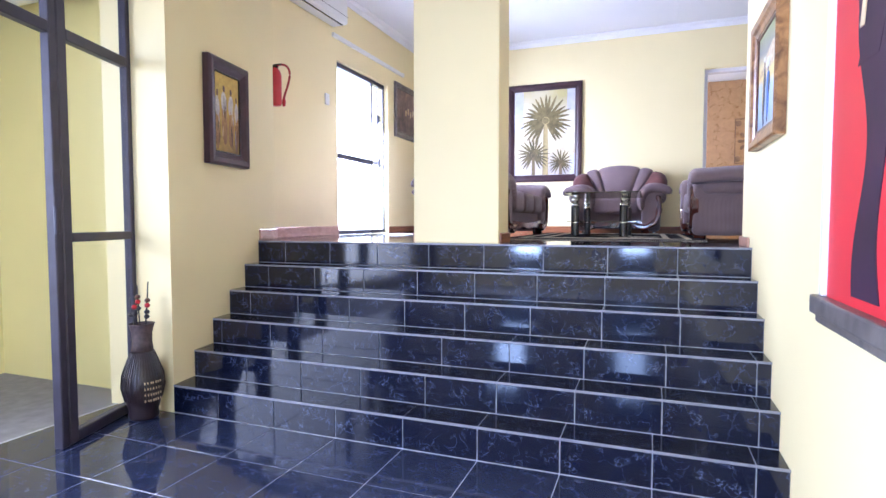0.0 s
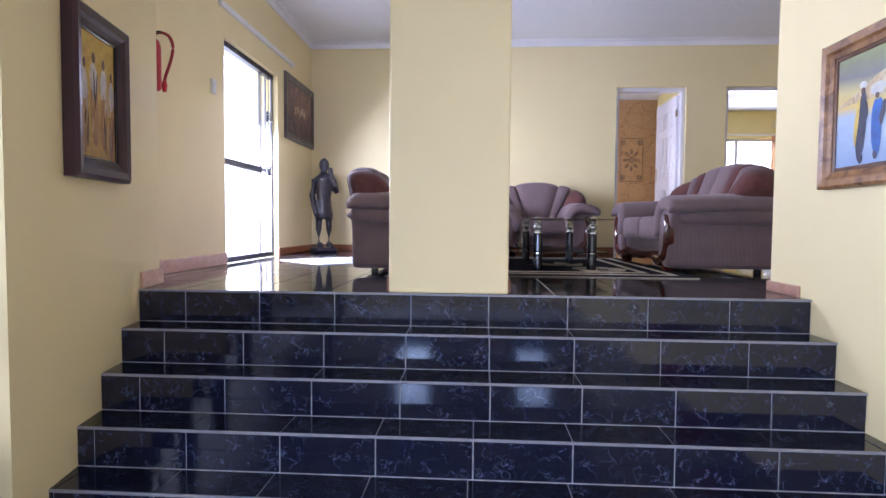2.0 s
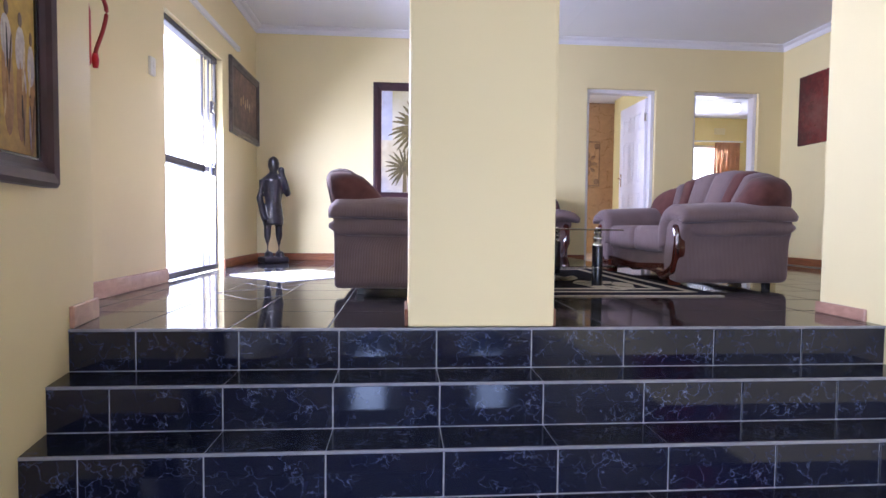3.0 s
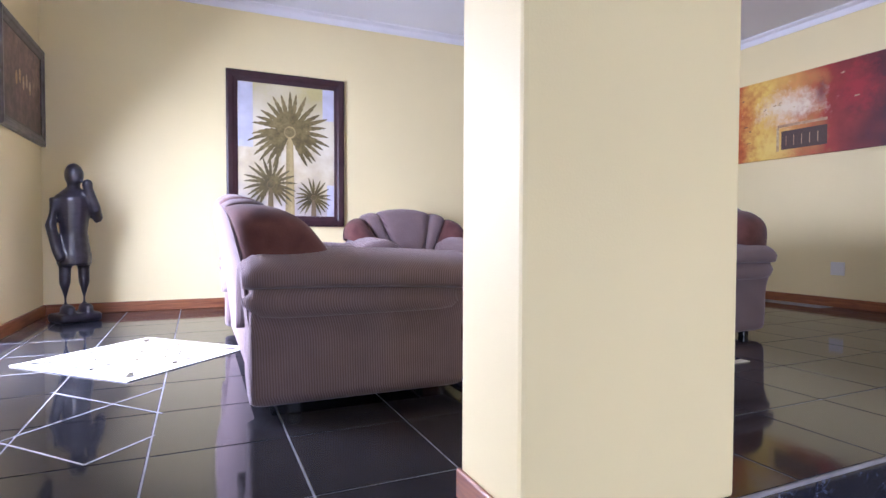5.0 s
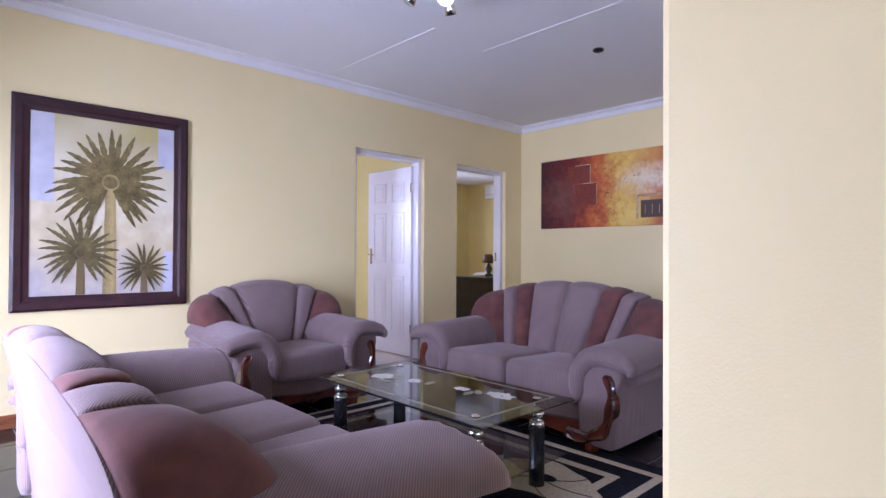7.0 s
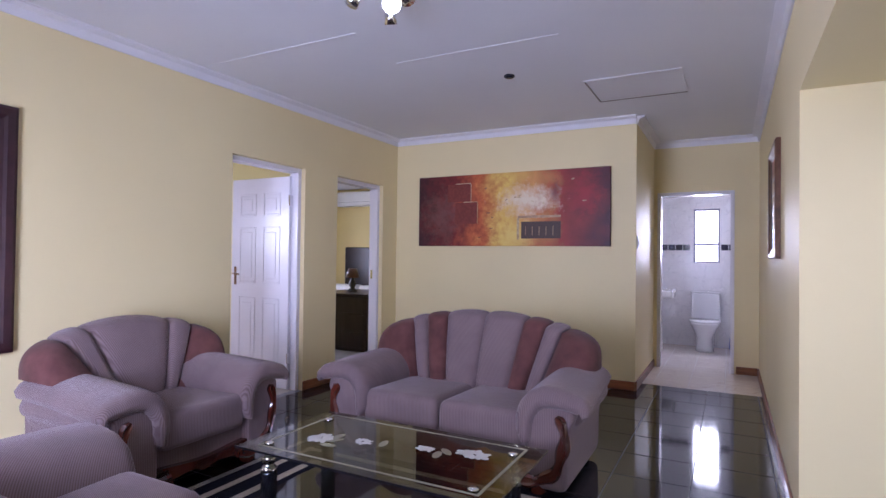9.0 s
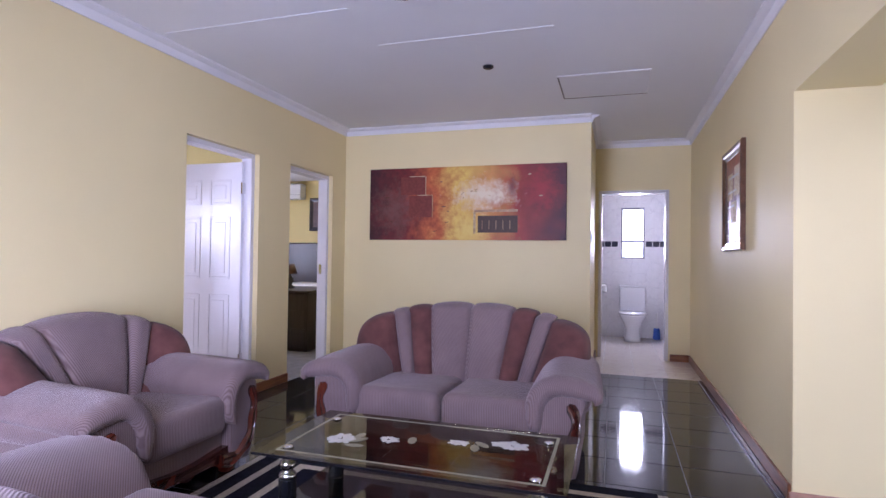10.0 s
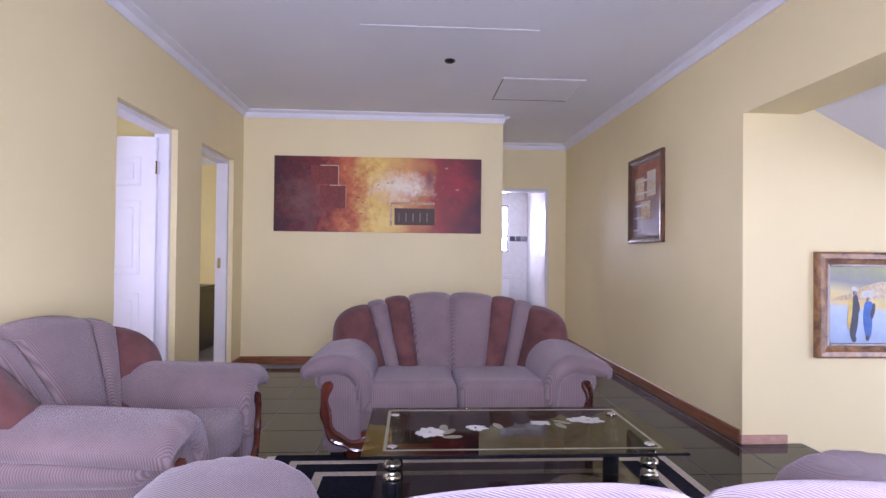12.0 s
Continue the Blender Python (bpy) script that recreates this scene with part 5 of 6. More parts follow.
M_PALEP = ramp_mat("pale_paint", [(0.2, (0.40, 0.22, 0.08)), (0.5, (0.56, 0.44, 0.26)), (0.8, (0.66, 0.60, 0.48))], (0.5, 0, 0.8), 0.5, 1.0, 12, 0.6, 0.5)
M_INK = ramp_mat("ink_paint", [(0.2, (0.010, 0.008, 0.012)), (0.6, (0.03, 0.025, 0.03)), (0.8, (0.08, 0.05, 0.04))], (1.5, 0, 0), 0.5, 0.8, 14, 0.6, 0.5)
M_INKR = ramp_mat("maroon_paint", [(0.2, (0.19, 0.035, 0.025)), (0.5, (0.33, 0.09, 0.045)), (0.8, (0.50, 0.24, 0.11))], (1.5, 0, 0), 0.5, 0.8, 9, 0.6, 0.5)
for c in ((-0.72, -0.43, 0.10, 0.30), (-0.62, -0.35, -0.15, 0.09)):
    part("painted_block", box(c[0], c[1], -0.0365, -0.035, c[2], c[3]), M_INKR, absx)
    part("painted_edge", box(c[1], c[1] + 0.007, -0.037, -0.035, c[2], c[3]), M_PALEP, absx)
    part("painted_edge", box(c[0] + 0.1, c[1], -0.037, -0.035, c[3], c[3] + 0.008), M_PALEP, absx)
M_DAB = ramp_mat("dab_paint", [(0.2, (0.45, 0.24, 0.07)), (0.5, (0.56, 0.40, 0.17)), (0.8, (0.62, 0.52, 0.34))], (0.5, 0, 0.8), 0.5, 1.0, 12, 0.6, 0.5)
r6 = random.Random(12)
for k in range(9):
    blob(absx, "painted_dab", M_DAB if k % 4 else M_RUST, r6.gauss(0.24, 0.17), r6.gauss(0.09, 0.06), r6.uniform(0.008, 0.022), r6.uniform(0.004, 0.009), -0.0353, r6.uniform(-40, 40), 0.0008)
for k in range(14):
    blob(absx, "painted_dab", M_RUST, r6.choice((-0.8, 0.75, -0.3)) + r6.gauss(0, 0.12), r6.uniform(-0.32, 0.32), r6.uniform(0.008, 0.03), r6.uniform(0.004, 0.008), -0.0353, r6.uniform(-20, 20), 0.0006)
for k in range(5):
    part("painted_stroke", box(0.215 + 0.075 * k, 0.222 + 0.075 * k, -0.0378, -0.037, -0.285, -0.19), M_RUST, absx)
part("painted_block", box(0.17, 0.60, -0.0372, -0.035, -0.32, -0.14), M_INK, absx)
part("painted_edge", box(0.13, 0.60, -0.037, -0.035, -0.10, -0.075), M_RUST, absx)
part("painted_edge", box(0.12, 0.145, -0.037, -0.035, -0.33, -0.10), M_PALEP, absx)

# three tall shapes on ochre, dark frame
M_OCHRE = ramp_mat("ochre_paint", [(0.1, (0.20, 0.11, 0.03)), (0.5, (0.46, 0.30, 0.05)), (0.9, (0.60, 0.42, 0.08))], (0, 0, 0.9), 0.5, 0.6, 7, 0.5, 0.4)
M_FIG1 = ramp_mat("brown_paint", [(0.1, (0.16, 0.07, 0.03)), (0.5, (0.36, 0.20, 0.07)), (0.9, (0.34, 0.30, 0.30))], (0, 0, 1.2), 0.5, 0.5, 12, 0.5, 0.4)
pa = picture("ochre_picture", pose(stair_west(3.725) + 0.003, 3.725, 1.945, 0, 0, 100.1), 0.49, 0.73, 0.085, 0.06, M_PLUM, M_OCHRE, "ochre painting of tall shapes in a deep dark frame", M_BLACK)
M_PALEB = ramp_mat("pale_blue_paint", [(0.2, (0.20, 0.17, 0.22)), (0.5, (0.46, 0.42, 0.46)), (0.8, (0.62, 0.58, 0.52))], (0, 0, 1.5), 0.5, 0.8, 16, 0.5, 0.4)
r9 = random.Random(21)
for x, top, w in ((-0.115, 0.13, 0.026), (-0.035, 0.17, 0.034), (0.05, 0.16, 0.032), (0.12, 0.12, 0.024)):
    blob(pa, "painted_shape", M_PALEB, x, top - 0.095, w, 0.075, -0.0216, r9.uniform(-6, 6))
    blob(pa, "painted_shape", M_FIG1, x + 0.004, top - 0.23, w * 1.05, 0.16, -0.0212, r9.uniform(-5, 5))
    blob(pa, "painted_shape", M_BRONZE, x, top, w * 0.42, 0.024, -0.0222)
    for k in range(5):
        dx = r9.uniform(-0.8, 0.8) * w
        blob(pa, "painted_stroke", (M_INK, M_PALEP, M_FIG1, M_PALEB, M_BRONZE)[k], x + dx, top - r9.uniform(0.10, 0.34), 0.005, r9.uniform(0.035, 0.085), -0.0226 - 0.0003 * k, r9.uniform(-9, 9))

# landscape with two draped shapes, gilt frame
M_LAND = ramp_mat("landscape_paint", [(0.0, (0.26, 0.36, 0.58)), (0.42, (0.42, 0.52, 0.68)), (0.5, (0.66, 0.50, 0.16)), (0.62, (0.60, 0.52, 0.22)), (0.75, (0.20, 0.20, 0.20)), (1.0, (0.30, 0.33, 0.12))], (0.2, 0, 1.9), 0.5, 0.12, 5, 0.4, 0.15)
pb = picture("landscape_picture", pose(RW - 0.001, 3.75, 1.91, 0, 0, -90), 0.68, 0.67, 0.075, 0.05, M_GOLD, M_LAND, "bright painting of two draped shapes in a carved gilt frame", M_BRONZE, lip=0.018)
bm = bmesh.new()
for k in range(22):
    f = -1 + 2 * k / 21
    for s in (-1, 1):
        ball(bm, (s * 0.331, -0.043, f * 0.325), 0.007, (0.8, 0.8, 1.5), 6)
        ball(bm, (f * 0.325, -0.043, s * 0.326), 0.007, (1.5, 0.8, 0.8), 6)
part("carved_beading", bm, M_GOLD, pb, "carved bead moulding")
M_BLUE = mat("blue_paint", (0.03, 0.12, 0.45), 0.5, noise_scale=20, vary=0.3)
M_YEL = mat("yellow_paint", (0.65, 0.48, 0.10), 0.5, noise_scale=20, vary=0.2)
M_SLATE = mat("slate_paint", (0.03, 0.03, 0.06), 0.5, noise_scale=20, vary=0.3)
part("painted_hill", slab([(-0.25, 0.03), (-0.12, 0.075), (0.0, 0.125), (0.10, 0.15), (0.20, 0.14), (0.25, 0.11), (0.25, 0.045), (0.05, 0.035)], -0.0190, -0.0180), M_PALEP, pb)
for mt, x, z, rx, rz, rot in ((M_SLATE, -0.085, -0.075, 0.030, 0.150, 4), (M_YEL, -0.108, -0.055, 0.020, 0.105, 6), (M_SLATE, -0.070, 0.0, 0.022, 0.055, -12), (M_BLUE, 0.005, -0.095, 0.030, 0.120, -3), (M_SLATE, 0.035, -0.045, 0.018, 0.060, 14), (M_BLUE, 0.02, -0.02, 0.024, 0.045, 0),
                          (M_BRONZE, -0.080, 0.075, 0.013, 0.020, 0), (M_BRONZE, 0.005, 0.040, 0.012, 0.016, 0), (M_FLOWER, -0.080, 0.100, 0.024, 0.016, 8), (M_FLOWER, 0.008, 0.068, 0.046, 0.026, -6), (M_SLATE, -0.085, -0.215, 0.016, 0.022, 0), (M_SLATE, 0.005, -0.205, 0.014, 0.022, 0)):
    blob(pb, "painted_shape", mt, x, z, rx, rz, -0.0192 - 0.0004 * (rz * 10), rot)

# grey framed sepia picture near the statue
M_SEPIA = ramp_mat("sepia_paint", [(0.2, (0.05, 0.03, 0.035)), (0.5, (0.17, 0.10, 0.09)), (0.8, (0.45, 0.30, 0.18))], (0.2, 0, 0.4), 0.42, 0.9, 6, 0.4, 0.4)
pc = picture("sepia_picture", pose(WW + 0.001, 7.93, 2.72, 0, 0, 90), 1.06, 0.74, 0.07, 0.035, M_GREYFRAME, M_SEPIA, "sepia group picture in a flat grey frame", M_DARKFRAME)
for k in range(5):
    blob(pc, "painted_shape", M_PALEP, -0.16 + 0.08 * k, 0.03 * (k % 2), 0.022, 0.05, -0.0135)

# abstract print in the passage
M_PRINT = ramp_mat("print_paint", [(0.1, (0.20, 0.16, 0.26)), (0.45, (0.16, 0.07, 0.06)), (0.8, (0.36, 0.11, 0.06))], (0, 0, 0.9), 0.5, 0.4, 6, 0.35, 0.4)
pd = picture("abstract_print", pose(2.09, SOUTH + 0.001, 2.72, 0, 0, 180), 0.70, 0.785, 0.06, 0.035, M_BRONZE, M_PRINT, "abstract print with pale panels in a bronze frame", M_GREYFRAME)
for x0, x1, z0, z1 in ((-0.22, -0.03, 0.0, 0.20), (0.03, 0.20, 0.02, 0.24), (-0.10, 0.10, -0.18, -0.02)):
    part("painted_block", box(x0, x1, -0.0142, -0.0122, z0, z1), M_PALEP, pd)
for k in range(5):
    part("painted_bar", box(-0.26 + 0.02 * k, -0.10 + 0.07 * k, -0.0145, -0.0122, -0.28 + 0.11 * k, -0.262 + 0.11 * k), M_FLOWER, pd)

bp_ = picture("bedroom_picture", pose(BE - 0.001, 10.52, 3.0, 0, 0, -90), 0.46, 0.60, 0.07, 0.03, M_DARKFRAME, M_SEPIA, "small dark framed sepia picture on the bedroom wall")

# red relief picture in the entrance hall
M_REDP = mat("red_paint", (0.55, 0.025, 0.035), 0.5, noise_scale=3, vary=0.06)
M_AUB = mat("aubergine_paint", (0.030, 0.010, 0.030), 0.6, noise_scale=6, vary=0.3)
M_CREAMP = mat("cream_paint", (0.62, 0.48, 0.28), 0.5, noise_scale=10, vary=0.2)
pr = thing("red_picture", pose(RW - 0.001, 2.66, 0.915, 0, 0, -90), "large red picture with dark aubergine shapes in a pale frame", "picture")
part("board", box(0.0, 1.0, -0.02, 0, 0.03, 1.75), M_REDP, pr)
part("frame_side", box(-0.035, 0.0, -0.035, 0, 0.03, 1.78, 0.004), M_WHITE, pr)
part("frame_side", box(1.0, 1.035, -0.035, 0, 0.03, 1.78, 0.004), M_WHITE, pr)
part("frame_rail", box(0.0, 1.0, -0.035, 0, 1.75, 1.78, 0.004), M_WHITE, pr)
part("ledge", box(-0.06, 1.06, -0.055, 0, -0.03, 0.03, 0.008, 2), M_GREYFRAME, pr, "grey moulded ledge")
part("ledge_lip", box(-0.045, 1.045, -0.04, 0, -0.06, -0.03, 0.006), M_GREYFRAME, pr)


def wavy(p, name, material, cx, hw, z0, z1, y, seed, sway=0.0):
    r3 = random.Random(seed)
    ph, fq = r3.uniform(0, 6), r3.uniform(6, 9)
    left, right = [], []
    for k in range(25):
        z = z0 + (z1 - z0) * k / 24
        mid = cx + sway * math.sin(fq * 1.3 * z + 2 * ph)
        left.append((mid - hw * (0.8 + 0.25 * math.sin(fq * z + ph)), z))
        right.append((mid + hw * (0.9 + 0.2 * math.sin(fq * 0.8 * z + ph + 1)), z))
    return part(name, slab(left + right[::-1], y - 0.003, y), material, p)


wavy(pr, "painted_shape", M_AUB, 0.34, 0.10, 0.06, 0.95, -0.02, 3, 0.025)
wavy(pr, "painted_shape", M_AUB, 0.42, 0.30, 0.86, 1.70, -0.0205, 5, 0.05)
wavy(pr, "painted_shape", M_AUB, 0.30, 0.07, 0.70, 1.05, -0.0208, 11, 0.05)
for k, (cx, z0, z1) in enumerate(((0.10, 1.20, 1.55), (0.16, 1.05, 1.42), (0.24, 0.80, 1.10), (0.05, 1.32, 1.66))):
    wavy(pr, "painted_strand", M_CREAMP, cx, 0.014, z0, z1, -0.0240 - 0.0004 * k, 7 + k, 0.03)

# ---- statue ----
def statue():
    bm = bmesh.new()
    quad_box(bm, -0.17, 0.17, -0.13, 0.13, 0.0, 0.07, 0.02, 2)
    for s in (-1, 1):
        ball(bm, (s * 0.075, -0.03, 0.10), 0.055, (0.9, 1.7, 0.7))
        tube([(s * 0.075, 0.0, 0.08), (s * 0.08, 0.0, 0.30), (s * 0.072, 0.0, 0.55), (s * 0.06, 0.0, 0.66)], [0.034, 0.044, 0.052, 0.062], 10, bm)
    lathe([(0.13, 0.44), (0.135, 0.50), (0.115, 0.62), (0.105, 0.70), (0.125, 0.85), (0.135, 0.95), (0.09, 1.01), (0.05, 1.04)], 16, bm)
    ball(bm, (0, 0, 0.95), 0.14, (1.12, 0.7, 0.45))
    tube([(-0.145, 0.0, 0.95), (-0.18, 0.01, 0.75), (-0.15, -0.03, 0.55), (-0.13, -0.06, 0.48)], [0.05, 0.045, 0.04, 0.04], 10, bm)
    tube([(0.15, 0.0, 0.95), (0.175, -0.06, 0.80), (0.13, -0.12, 0.87), (0.06, -0.12, 1.03)], [0.05, 0.045, 0.04, 0.04], 10, bm)
    ball(bm, (0.055, -0.125, 1.06), 0.045)
    tube([(0, 0, 1.0), (0, -0.01, 1.08)], 0.05, 10, bm)
    ball(bm, (0.0, -0.015, 1.135), 0.083, (0.9, 1.0, 1.12), 14)
    ob = link("statue", bm, M_EBONY, True)
    mod = ob.modifiers.new("fuse", "REMESH")
    mod.mode, mod.voxel_size, mod.use_smooth_shade = "VOXEL", 0.012, True
    ob.modifiers.new("soften", "SMOOTH").iterations = 4
    ob.matrix_basis = pose(-2.88, 8.02, UP, 0, 0, 35) @ Matrix.Diagonal((0.82, 0.86, 0.945, 1))
    return tagged(ob, "dark carved ebony statue of a standing draped figure", "statue")


statue()

# ---- entrance hall vase ----
vase = thing("floor_vase", pose(-2.72, 3.0, 0), "dark bulbous floor vase holding beaded sticks", "vase")
part("body", lathe([(0.075, 0.0), (0.085, 0.02), (0.08, 0.05), (0.10, 0.12), (0.118, 0.20), (0.112, 0.27), (0.08, 0.36), (0.062, 0.41)], 28), M_VASE, vase, smooth=True)
part("neck", lathe([(0.062, 0.405), (0.055, 0.46), (0.056, 0.52), (0.068, 0.565), (0.072, 0.575), (0.062, 0.575), (0.05, 0.52)], 28), M_WEAVE, vase, "woven dark neck", smooth=True)
bm = bmesh.new()
r4 = random.Random(8)
for row in range(4):
    for col in range(7):
        a, z = -0.62 + 0.13 * col + r4.uniform(-0.02, 0.02), 0.13 + 0.035 * row
        r = 0.108 + 0.010 * math.sin(math.pi * (z - 0.05) / 0.30)
        ball(bm, (r * math.cos(a), r * math.sin(a), z), 0.0055, (0.7, 0.7, 1.6), 6)
part("studs", bm, M_CREAMP, vase, "pale inlaid studs", kind="stuff")
bm = bmesh.new()
for k in range(44):
    a = 2 * math.pi * k / 44
    tube([((r + 0.001) * math.cos(a), (r + 0.001) * math.sin(a), z) for r, z in ((0.100, 0.12), (0.118, 0.20), (0.112, 0.27), (0.08, 0.36), (0.063, 0.405))], 0.0028, 5, bm)
part("cane_ribs", bm, M_VASE, vase, "fine dark cane ribs", kind="stuff")
for k, (dx, dy, top) in enumerate(((-0.045, 0.02, 0.80), (0.06, -0.01, 0.83), (-0.02, -0.03, 0.74), (-0.06, -0.02, 0.72), (0.01, 0.03, 0.70))):
    st = part("stick", tube([(dx * 0.3, dy * 0.3, 0.3), (dx * 0.7, dy * 0.7, 0.56), (dx * 1.2, dy, top)], 0.004, 6), M_EBONY, vase)
    for z, mt in ((0.70, M_RED), (0.66, M_EBONY), (0.73, M_BRONZE)):
        if z < top - 0.02:
            bm = bmesh.new()
            f = (z - 0.3) / (top - 0.3)
            ball(bm, (dx * (0.3 + 0.9 * f), dy * (0.3 + 0.7 * f), z - 0.012 * k), 0.016, (1, 1, 0.9), 8)
            part("bead", bm, mt, st, "wooden bead", smooth=True)

# ---- small wall things ----
ext = thing("fire_extinguisher", pose(WW, 4.775, 2.24, 0, 0, 90), "red fire extinguisher with a hanging hose on the wall", "fire extinguisher")
part("cylinder", lathe([(0.045, 0.0), (0.055, 0.015), (0.055, 0.27), (0.045, 0.31), (0.02, 0.335), (0.02, 0.35)], 20, None, 0, -0.075), M_RED, ext, smooth=True)
part("valve", box(-0.02, 0.02, -0.10, -0.05, 0.335, 0.360, 0.006), M_BLACK, ext)
part("lever", box(-0.012, 0.012, -0.14, -0.06, 0.360, 0.370, 0.004), M_BLACK, ext)
part("hose", tube(smooth_line([(0.0, -0.085, 0.352), (0.03, -0.12, 0.372), (0.075, -0.15, 0.36), (0.10, -0.16, 0.30), (0.085, -0.15, 0.20), (0.06, -0.13, 0.10), (0.055, -0.125, 0.06)], 24), 0.010, 8), M_HOSE, ext, "red rubber hose", smooth=True)
part("horn", lathe([(0.012, 0.0), (0.018, 0.04), (0.012, 0.07)], 12, None, 0.055, -0.125), M_RED, ext, smooth=True)
part("bracket", box(-0.03, 0.03, -0.03, 0, 0.14, 0.20, 0.003), M_BLACK, ext)
sw = thing("wall_keypad", pose(WW, 5.73, 2.50, 0, 0, 90), "small grey wall control with a hanging cord", "wall control")
part("case", box(-0.035, 0.035, -0.022, 0, -0.06, 0.06, 0.006, 2), M_WHITEP, sw)
part("button", box(-0.015, 0.015, -0.027, -0.022, -0.01, 0.03, 0.003), M_WHITEP, sw)
con = thing("cable_trunking", pose(WW, 0, 0), "white plastic trunking along the wall above the door", "trunking")
part("channel", box(0.0, 0.035, 5.85, 7.65, 3.20, 3.245, 0.004), M_WHITEP, con)
part("end_cap", box(0.0, 0.038, 7.65, 7.67, 3.197, 3.248, 0.003), M_WHITEP, con)
ls = thing("light_switch", pose(EAST + 0.08, 5.66, 2.48, 0, 0, 0), "white wall light switch at the passage corner", "light switch")
part("plate", box(-0.035, 0.035, -0.012, 0, -0.06, 0.06, 0.004, 2), M_WHITEP, ls)
part("rocker", box(-0.012, 0.012, -0.018, -0.012, -0.03, 0.03, 0.003), M_WHITEP, ls)
so = thing("wall_socket", pose(EAST, 6.30, UP + 0.35, 0, 0, -90), "white plastic wall socket above the skirting", "wall socket")
part("plate", box(-0.06, 0.06, -0.01, 0, -0.06, 0.06, 0.004, 2), M_WHITEP, so)
part("rocker", box(0.02, 0.04, -0.014, -0.01, 0.01, 0.04, 0.002), M_WHITEP, so)

# ceiling spot lamp of the lounge
lamp = thing("ceiling_spot_lamp", pose(-0.05, 6.43, TOP), "chrome ceiling lamp with swivelling spots, one lit", "ceiling lamp")
part("plate", lathe([(0.09, 0.0), (0.09, -0.02), (0.06, -0.03)], 24), M_CHROME, lamp, smooth=True)
for k in range(3):
    a = radians(20 + 120 * k)
    c, s = math.cos(a), math.sin(a)
    am = part("spot_arm", tube([(0.04 * c, 0.04 * s, -0.02), (0.11 * c, 0.11 * s, -0.05), (0.14 * c, 0.14 * s, -0.08)], 0.008), M_CHROME, lamp, smooth=True)
    bm = lathe([(0.016, 0.0), (0.03, -0.015), (0.036, -0.07)], 16)
    bmesh.ops.rotate(bm, cent=(0, 0, 0), matrix=Euler((radians(25 * s), radians(-25 * c), 0)).to_matrix(), verts=bm.verts[:])
    bmesh.ops.translate(bm, vec=(0.14 * c, 0.14 * s, -0.08), verts=bm.verts[:])
    part("spot_head", bm, M_CHROME, am, smooth=True)
bm = bmesh.new()
ball(bm, (0.03, -0.03, -0.105), 0.05, (1, 1, 0.9), 14)
part("bulb", bm, glow_mat("lit_bulb", (1, 0.92, 0.75), 22), lamp, "lit warm bulb", smooth=True)

# ---- floors and stairs, tile by tile ----
TILES = {}


def tile_mesh(w, d, h, material):
    key = (round(w, 3), round(d, 3), round(h, 3), material.name)
    if key not in TILES:
        bm = box(-w / 2, w / 2, -d / 2, d / 2, -h / 2, h / 2, 0.0015)
        bmesh.ops.recalc_face_normals(bm, faces=bm.faces[:])
        me = bpy.data.meshes.new("tile")
        bm.to_mesh(me)
        bm.free()
        me.materials.append(material)
        TILES[key] = me
    return TILES[key]


def lay(parent, x0, x1, y0, y1, z0, z1, material, name="tile"):
    o = new(name, tile_mesh(x1 - x0, y1 - y0, z1 - z0, material))
    o.location = ((x0 + x1) / 2, (y0 + y1) / 2, (z0 + z1) / 2)
    o.parent = parent
    return o


def cuts(a, b, start, step):
    k = math.ceil((a - start) / step - 1e-6)
    pts = [a]
    while start + k * step < b - 0.02:
        if start + k * step > a + 0.02:
            pts.append(start + k * step)
        k += 1
    pts.append(b)
    return list(zip(pts, pts[1:]))


G = 0.004
r5 = random.Random(2)
# entrance hall
fl = structure("floor_hall", box(-3.12, RW, -2.2, STEP1 + 0.02, -0.12, -0.002), M_GROUT, "dark polished marble-pattern floor tiles with pale joints", "floor")
for x0, x1 in cuts(-3.1, RW, -1.873, T):
    for y0, y1 in cuts(-1.0, STEP1, STEP1, T):
        lay(fl, x0 + G / 2, x1 - G / 2, y0 + G / 2, y1 - G / 2, -0.010, 0.0 + r5.uniform(-0.0004, 0.0004), M_LOWER, "floor_tile")
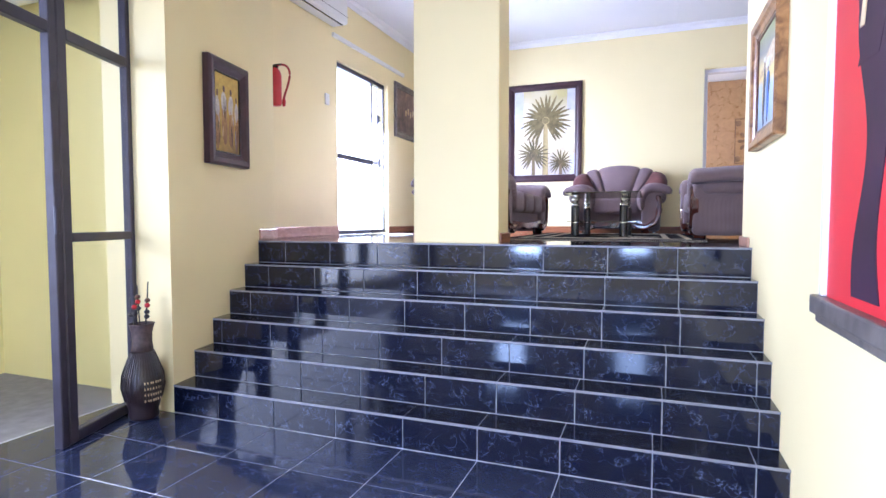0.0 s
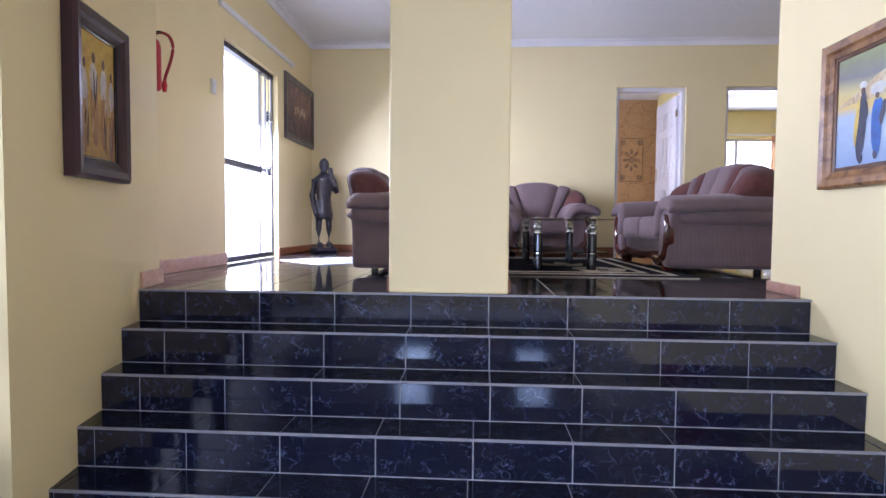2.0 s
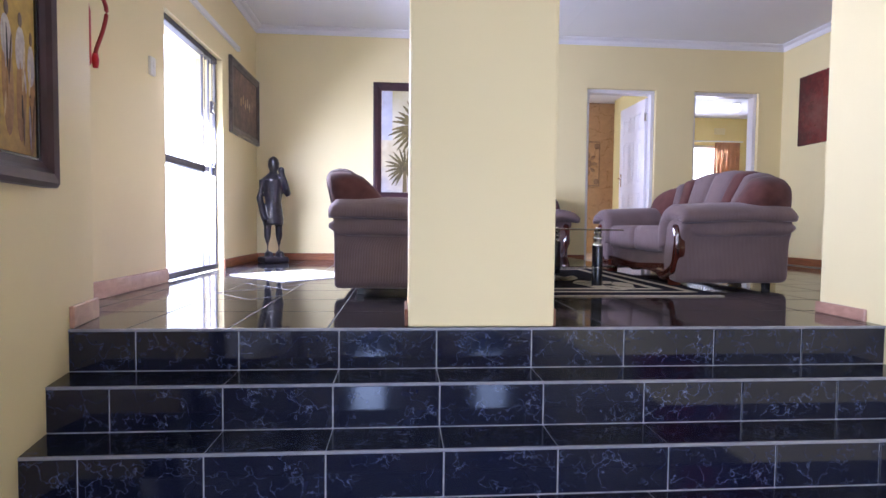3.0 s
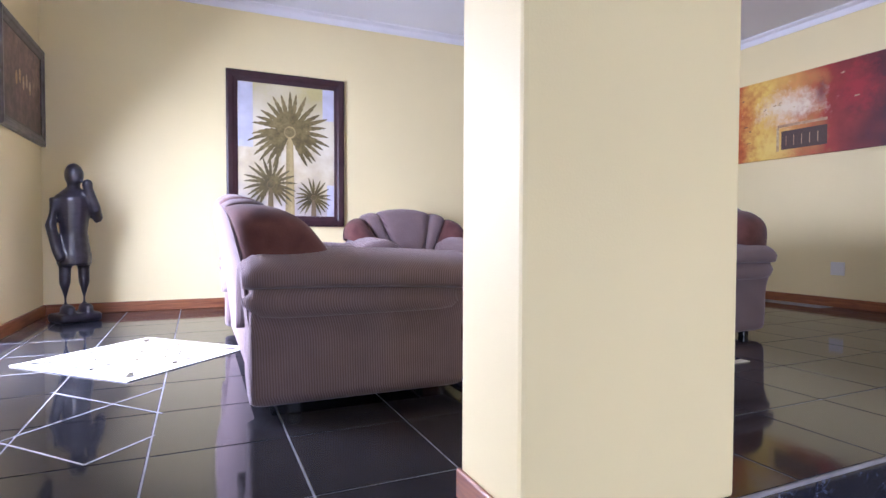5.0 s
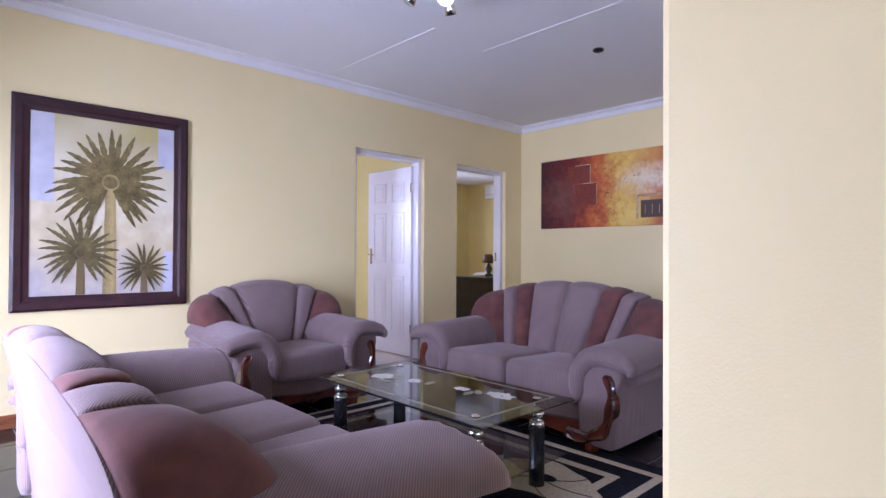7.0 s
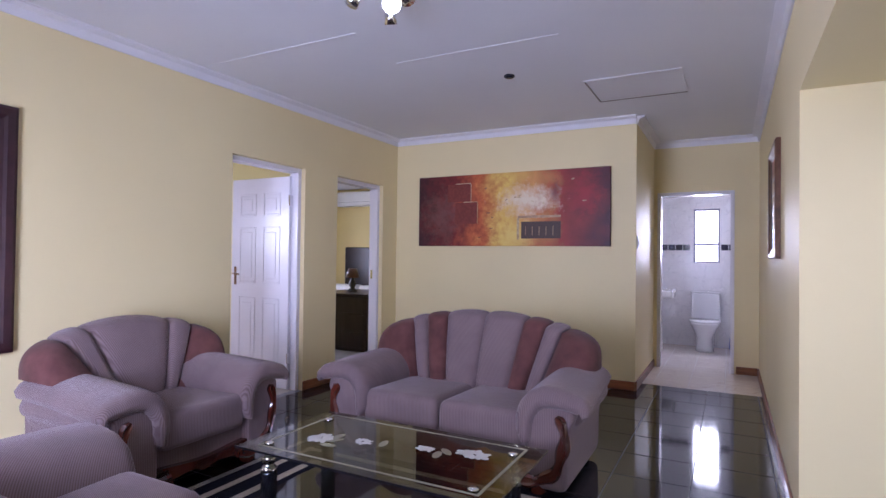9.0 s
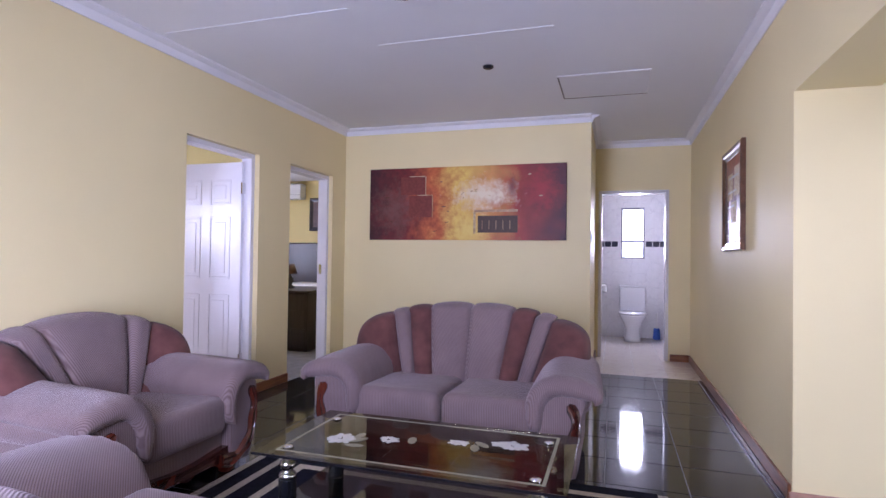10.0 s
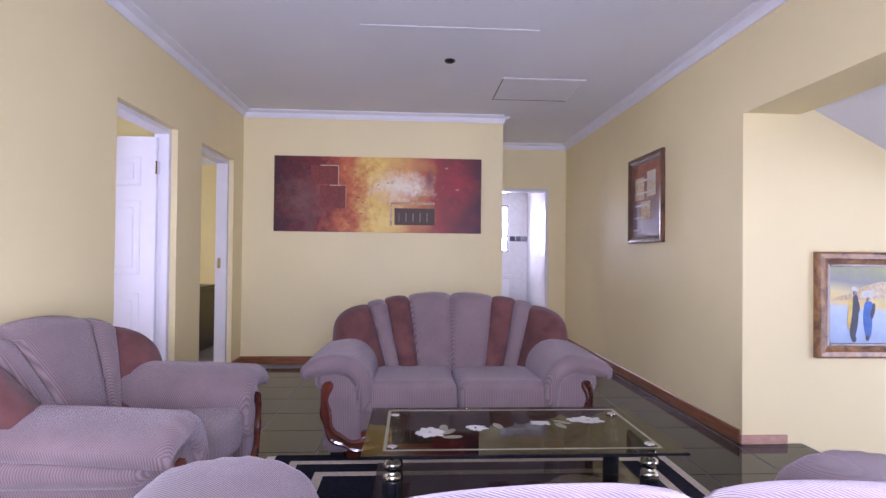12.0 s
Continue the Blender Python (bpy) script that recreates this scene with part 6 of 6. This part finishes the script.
# steps
stairs = tagged(new("stairs"), "six broad steps clad in dark veined tiles with pale joints", "stairs", kind="structure")
OFF = (-1.873, -1.832, -1.812, -1.739, -1.740, -1.740)
for k in range(6):
    yk, zk = STEP1 + k * TREAD, (k + 1) * RISE
    y_end = STEP1 + (k + 1) * TREAD if k < 5 else NOSE6 + 0.03
    part("step", box(stair_west(yk) - 0.05, RW, yk + 0.008, PIL[2] + 0.3 if k == 5 else y_end + 0.02, zk - RISE - 0.03, zk - 0.004), M_GROUT, stairs)
    west = stair_west(yk + 0.1) - 0.025
    for x0, x1 in cuts(west, RW, OFF[k], T):
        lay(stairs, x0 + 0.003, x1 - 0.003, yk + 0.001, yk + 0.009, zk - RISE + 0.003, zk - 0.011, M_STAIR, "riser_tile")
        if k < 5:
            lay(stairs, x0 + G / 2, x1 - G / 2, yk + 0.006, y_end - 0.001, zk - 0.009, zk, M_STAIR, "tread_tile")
    part("nosing", box(stair_west(yk), RW, yk - 0.003, yk + 0.006, zk - 0.011, zk + 0.001, 0.002), M_NOSE, stairs, "grey metal edge strip")
# lounge
fu = structure("floor_lounge", box(WW, BX + 0.1, NOSE6 + 0.01, NORTH + 0.08, UP - 0.12, UP - 0.0025), M_GROUT_D, "polished black floor tiles with grey joints", "floor")
EDGE = 3.60
for x0, x1 in cuts(WW, EDGE, -1.787, 0.40):
    for y0, y1 in cuts(NOSE6 + 0.006, NORTH, 5.035, 0.43):
        if x0 > EAST - 0.3 and y0 > 5.9:
            continue
        if x1 < -2.86 and y1 < 4.44:
            continue
        lay(fu, x0 + 0.003, x1 - 0.003, y0 + 0.003, y1 - 0.003, UP - 0.010, UP + r5.uniform(-0.0004, 0.0004), M_FLOOR, "floor_tile")
structure("floor_threshold", box(EDGE, BX + 0.13, SOUTH - 0.1, 5.75, UP - 0.1, UP - 0.0022), M_GROUT, "bedding of the pale passage tiles", "floor")
fp = structure("floor_pale", box(BX + 0.13, 6.7, 4.5, 6.1, UP - 0.1, UP - 0.002), M_GROUT, "pale polished passage and bathroom tiles", "floor")
for x0, x1 in cuts(EDGE, 6.64, EDGE, 0.33):
    for y0, y1 in cuts(SOUTH, 5.95, SOUTH, 0.33):
        if x0 < BX and y1 > 5.75:
            y1 = 5.66
            if y1 - y0 < 0.05:
                continue
        lay(fp, x0 + 0.002, x1 - 0.002, y0 + 0.002, y1 - 0.002, UP - 0.010, UP + r5.uniform(-0.0003, 0.0003), M_PALE, "floor_tile")
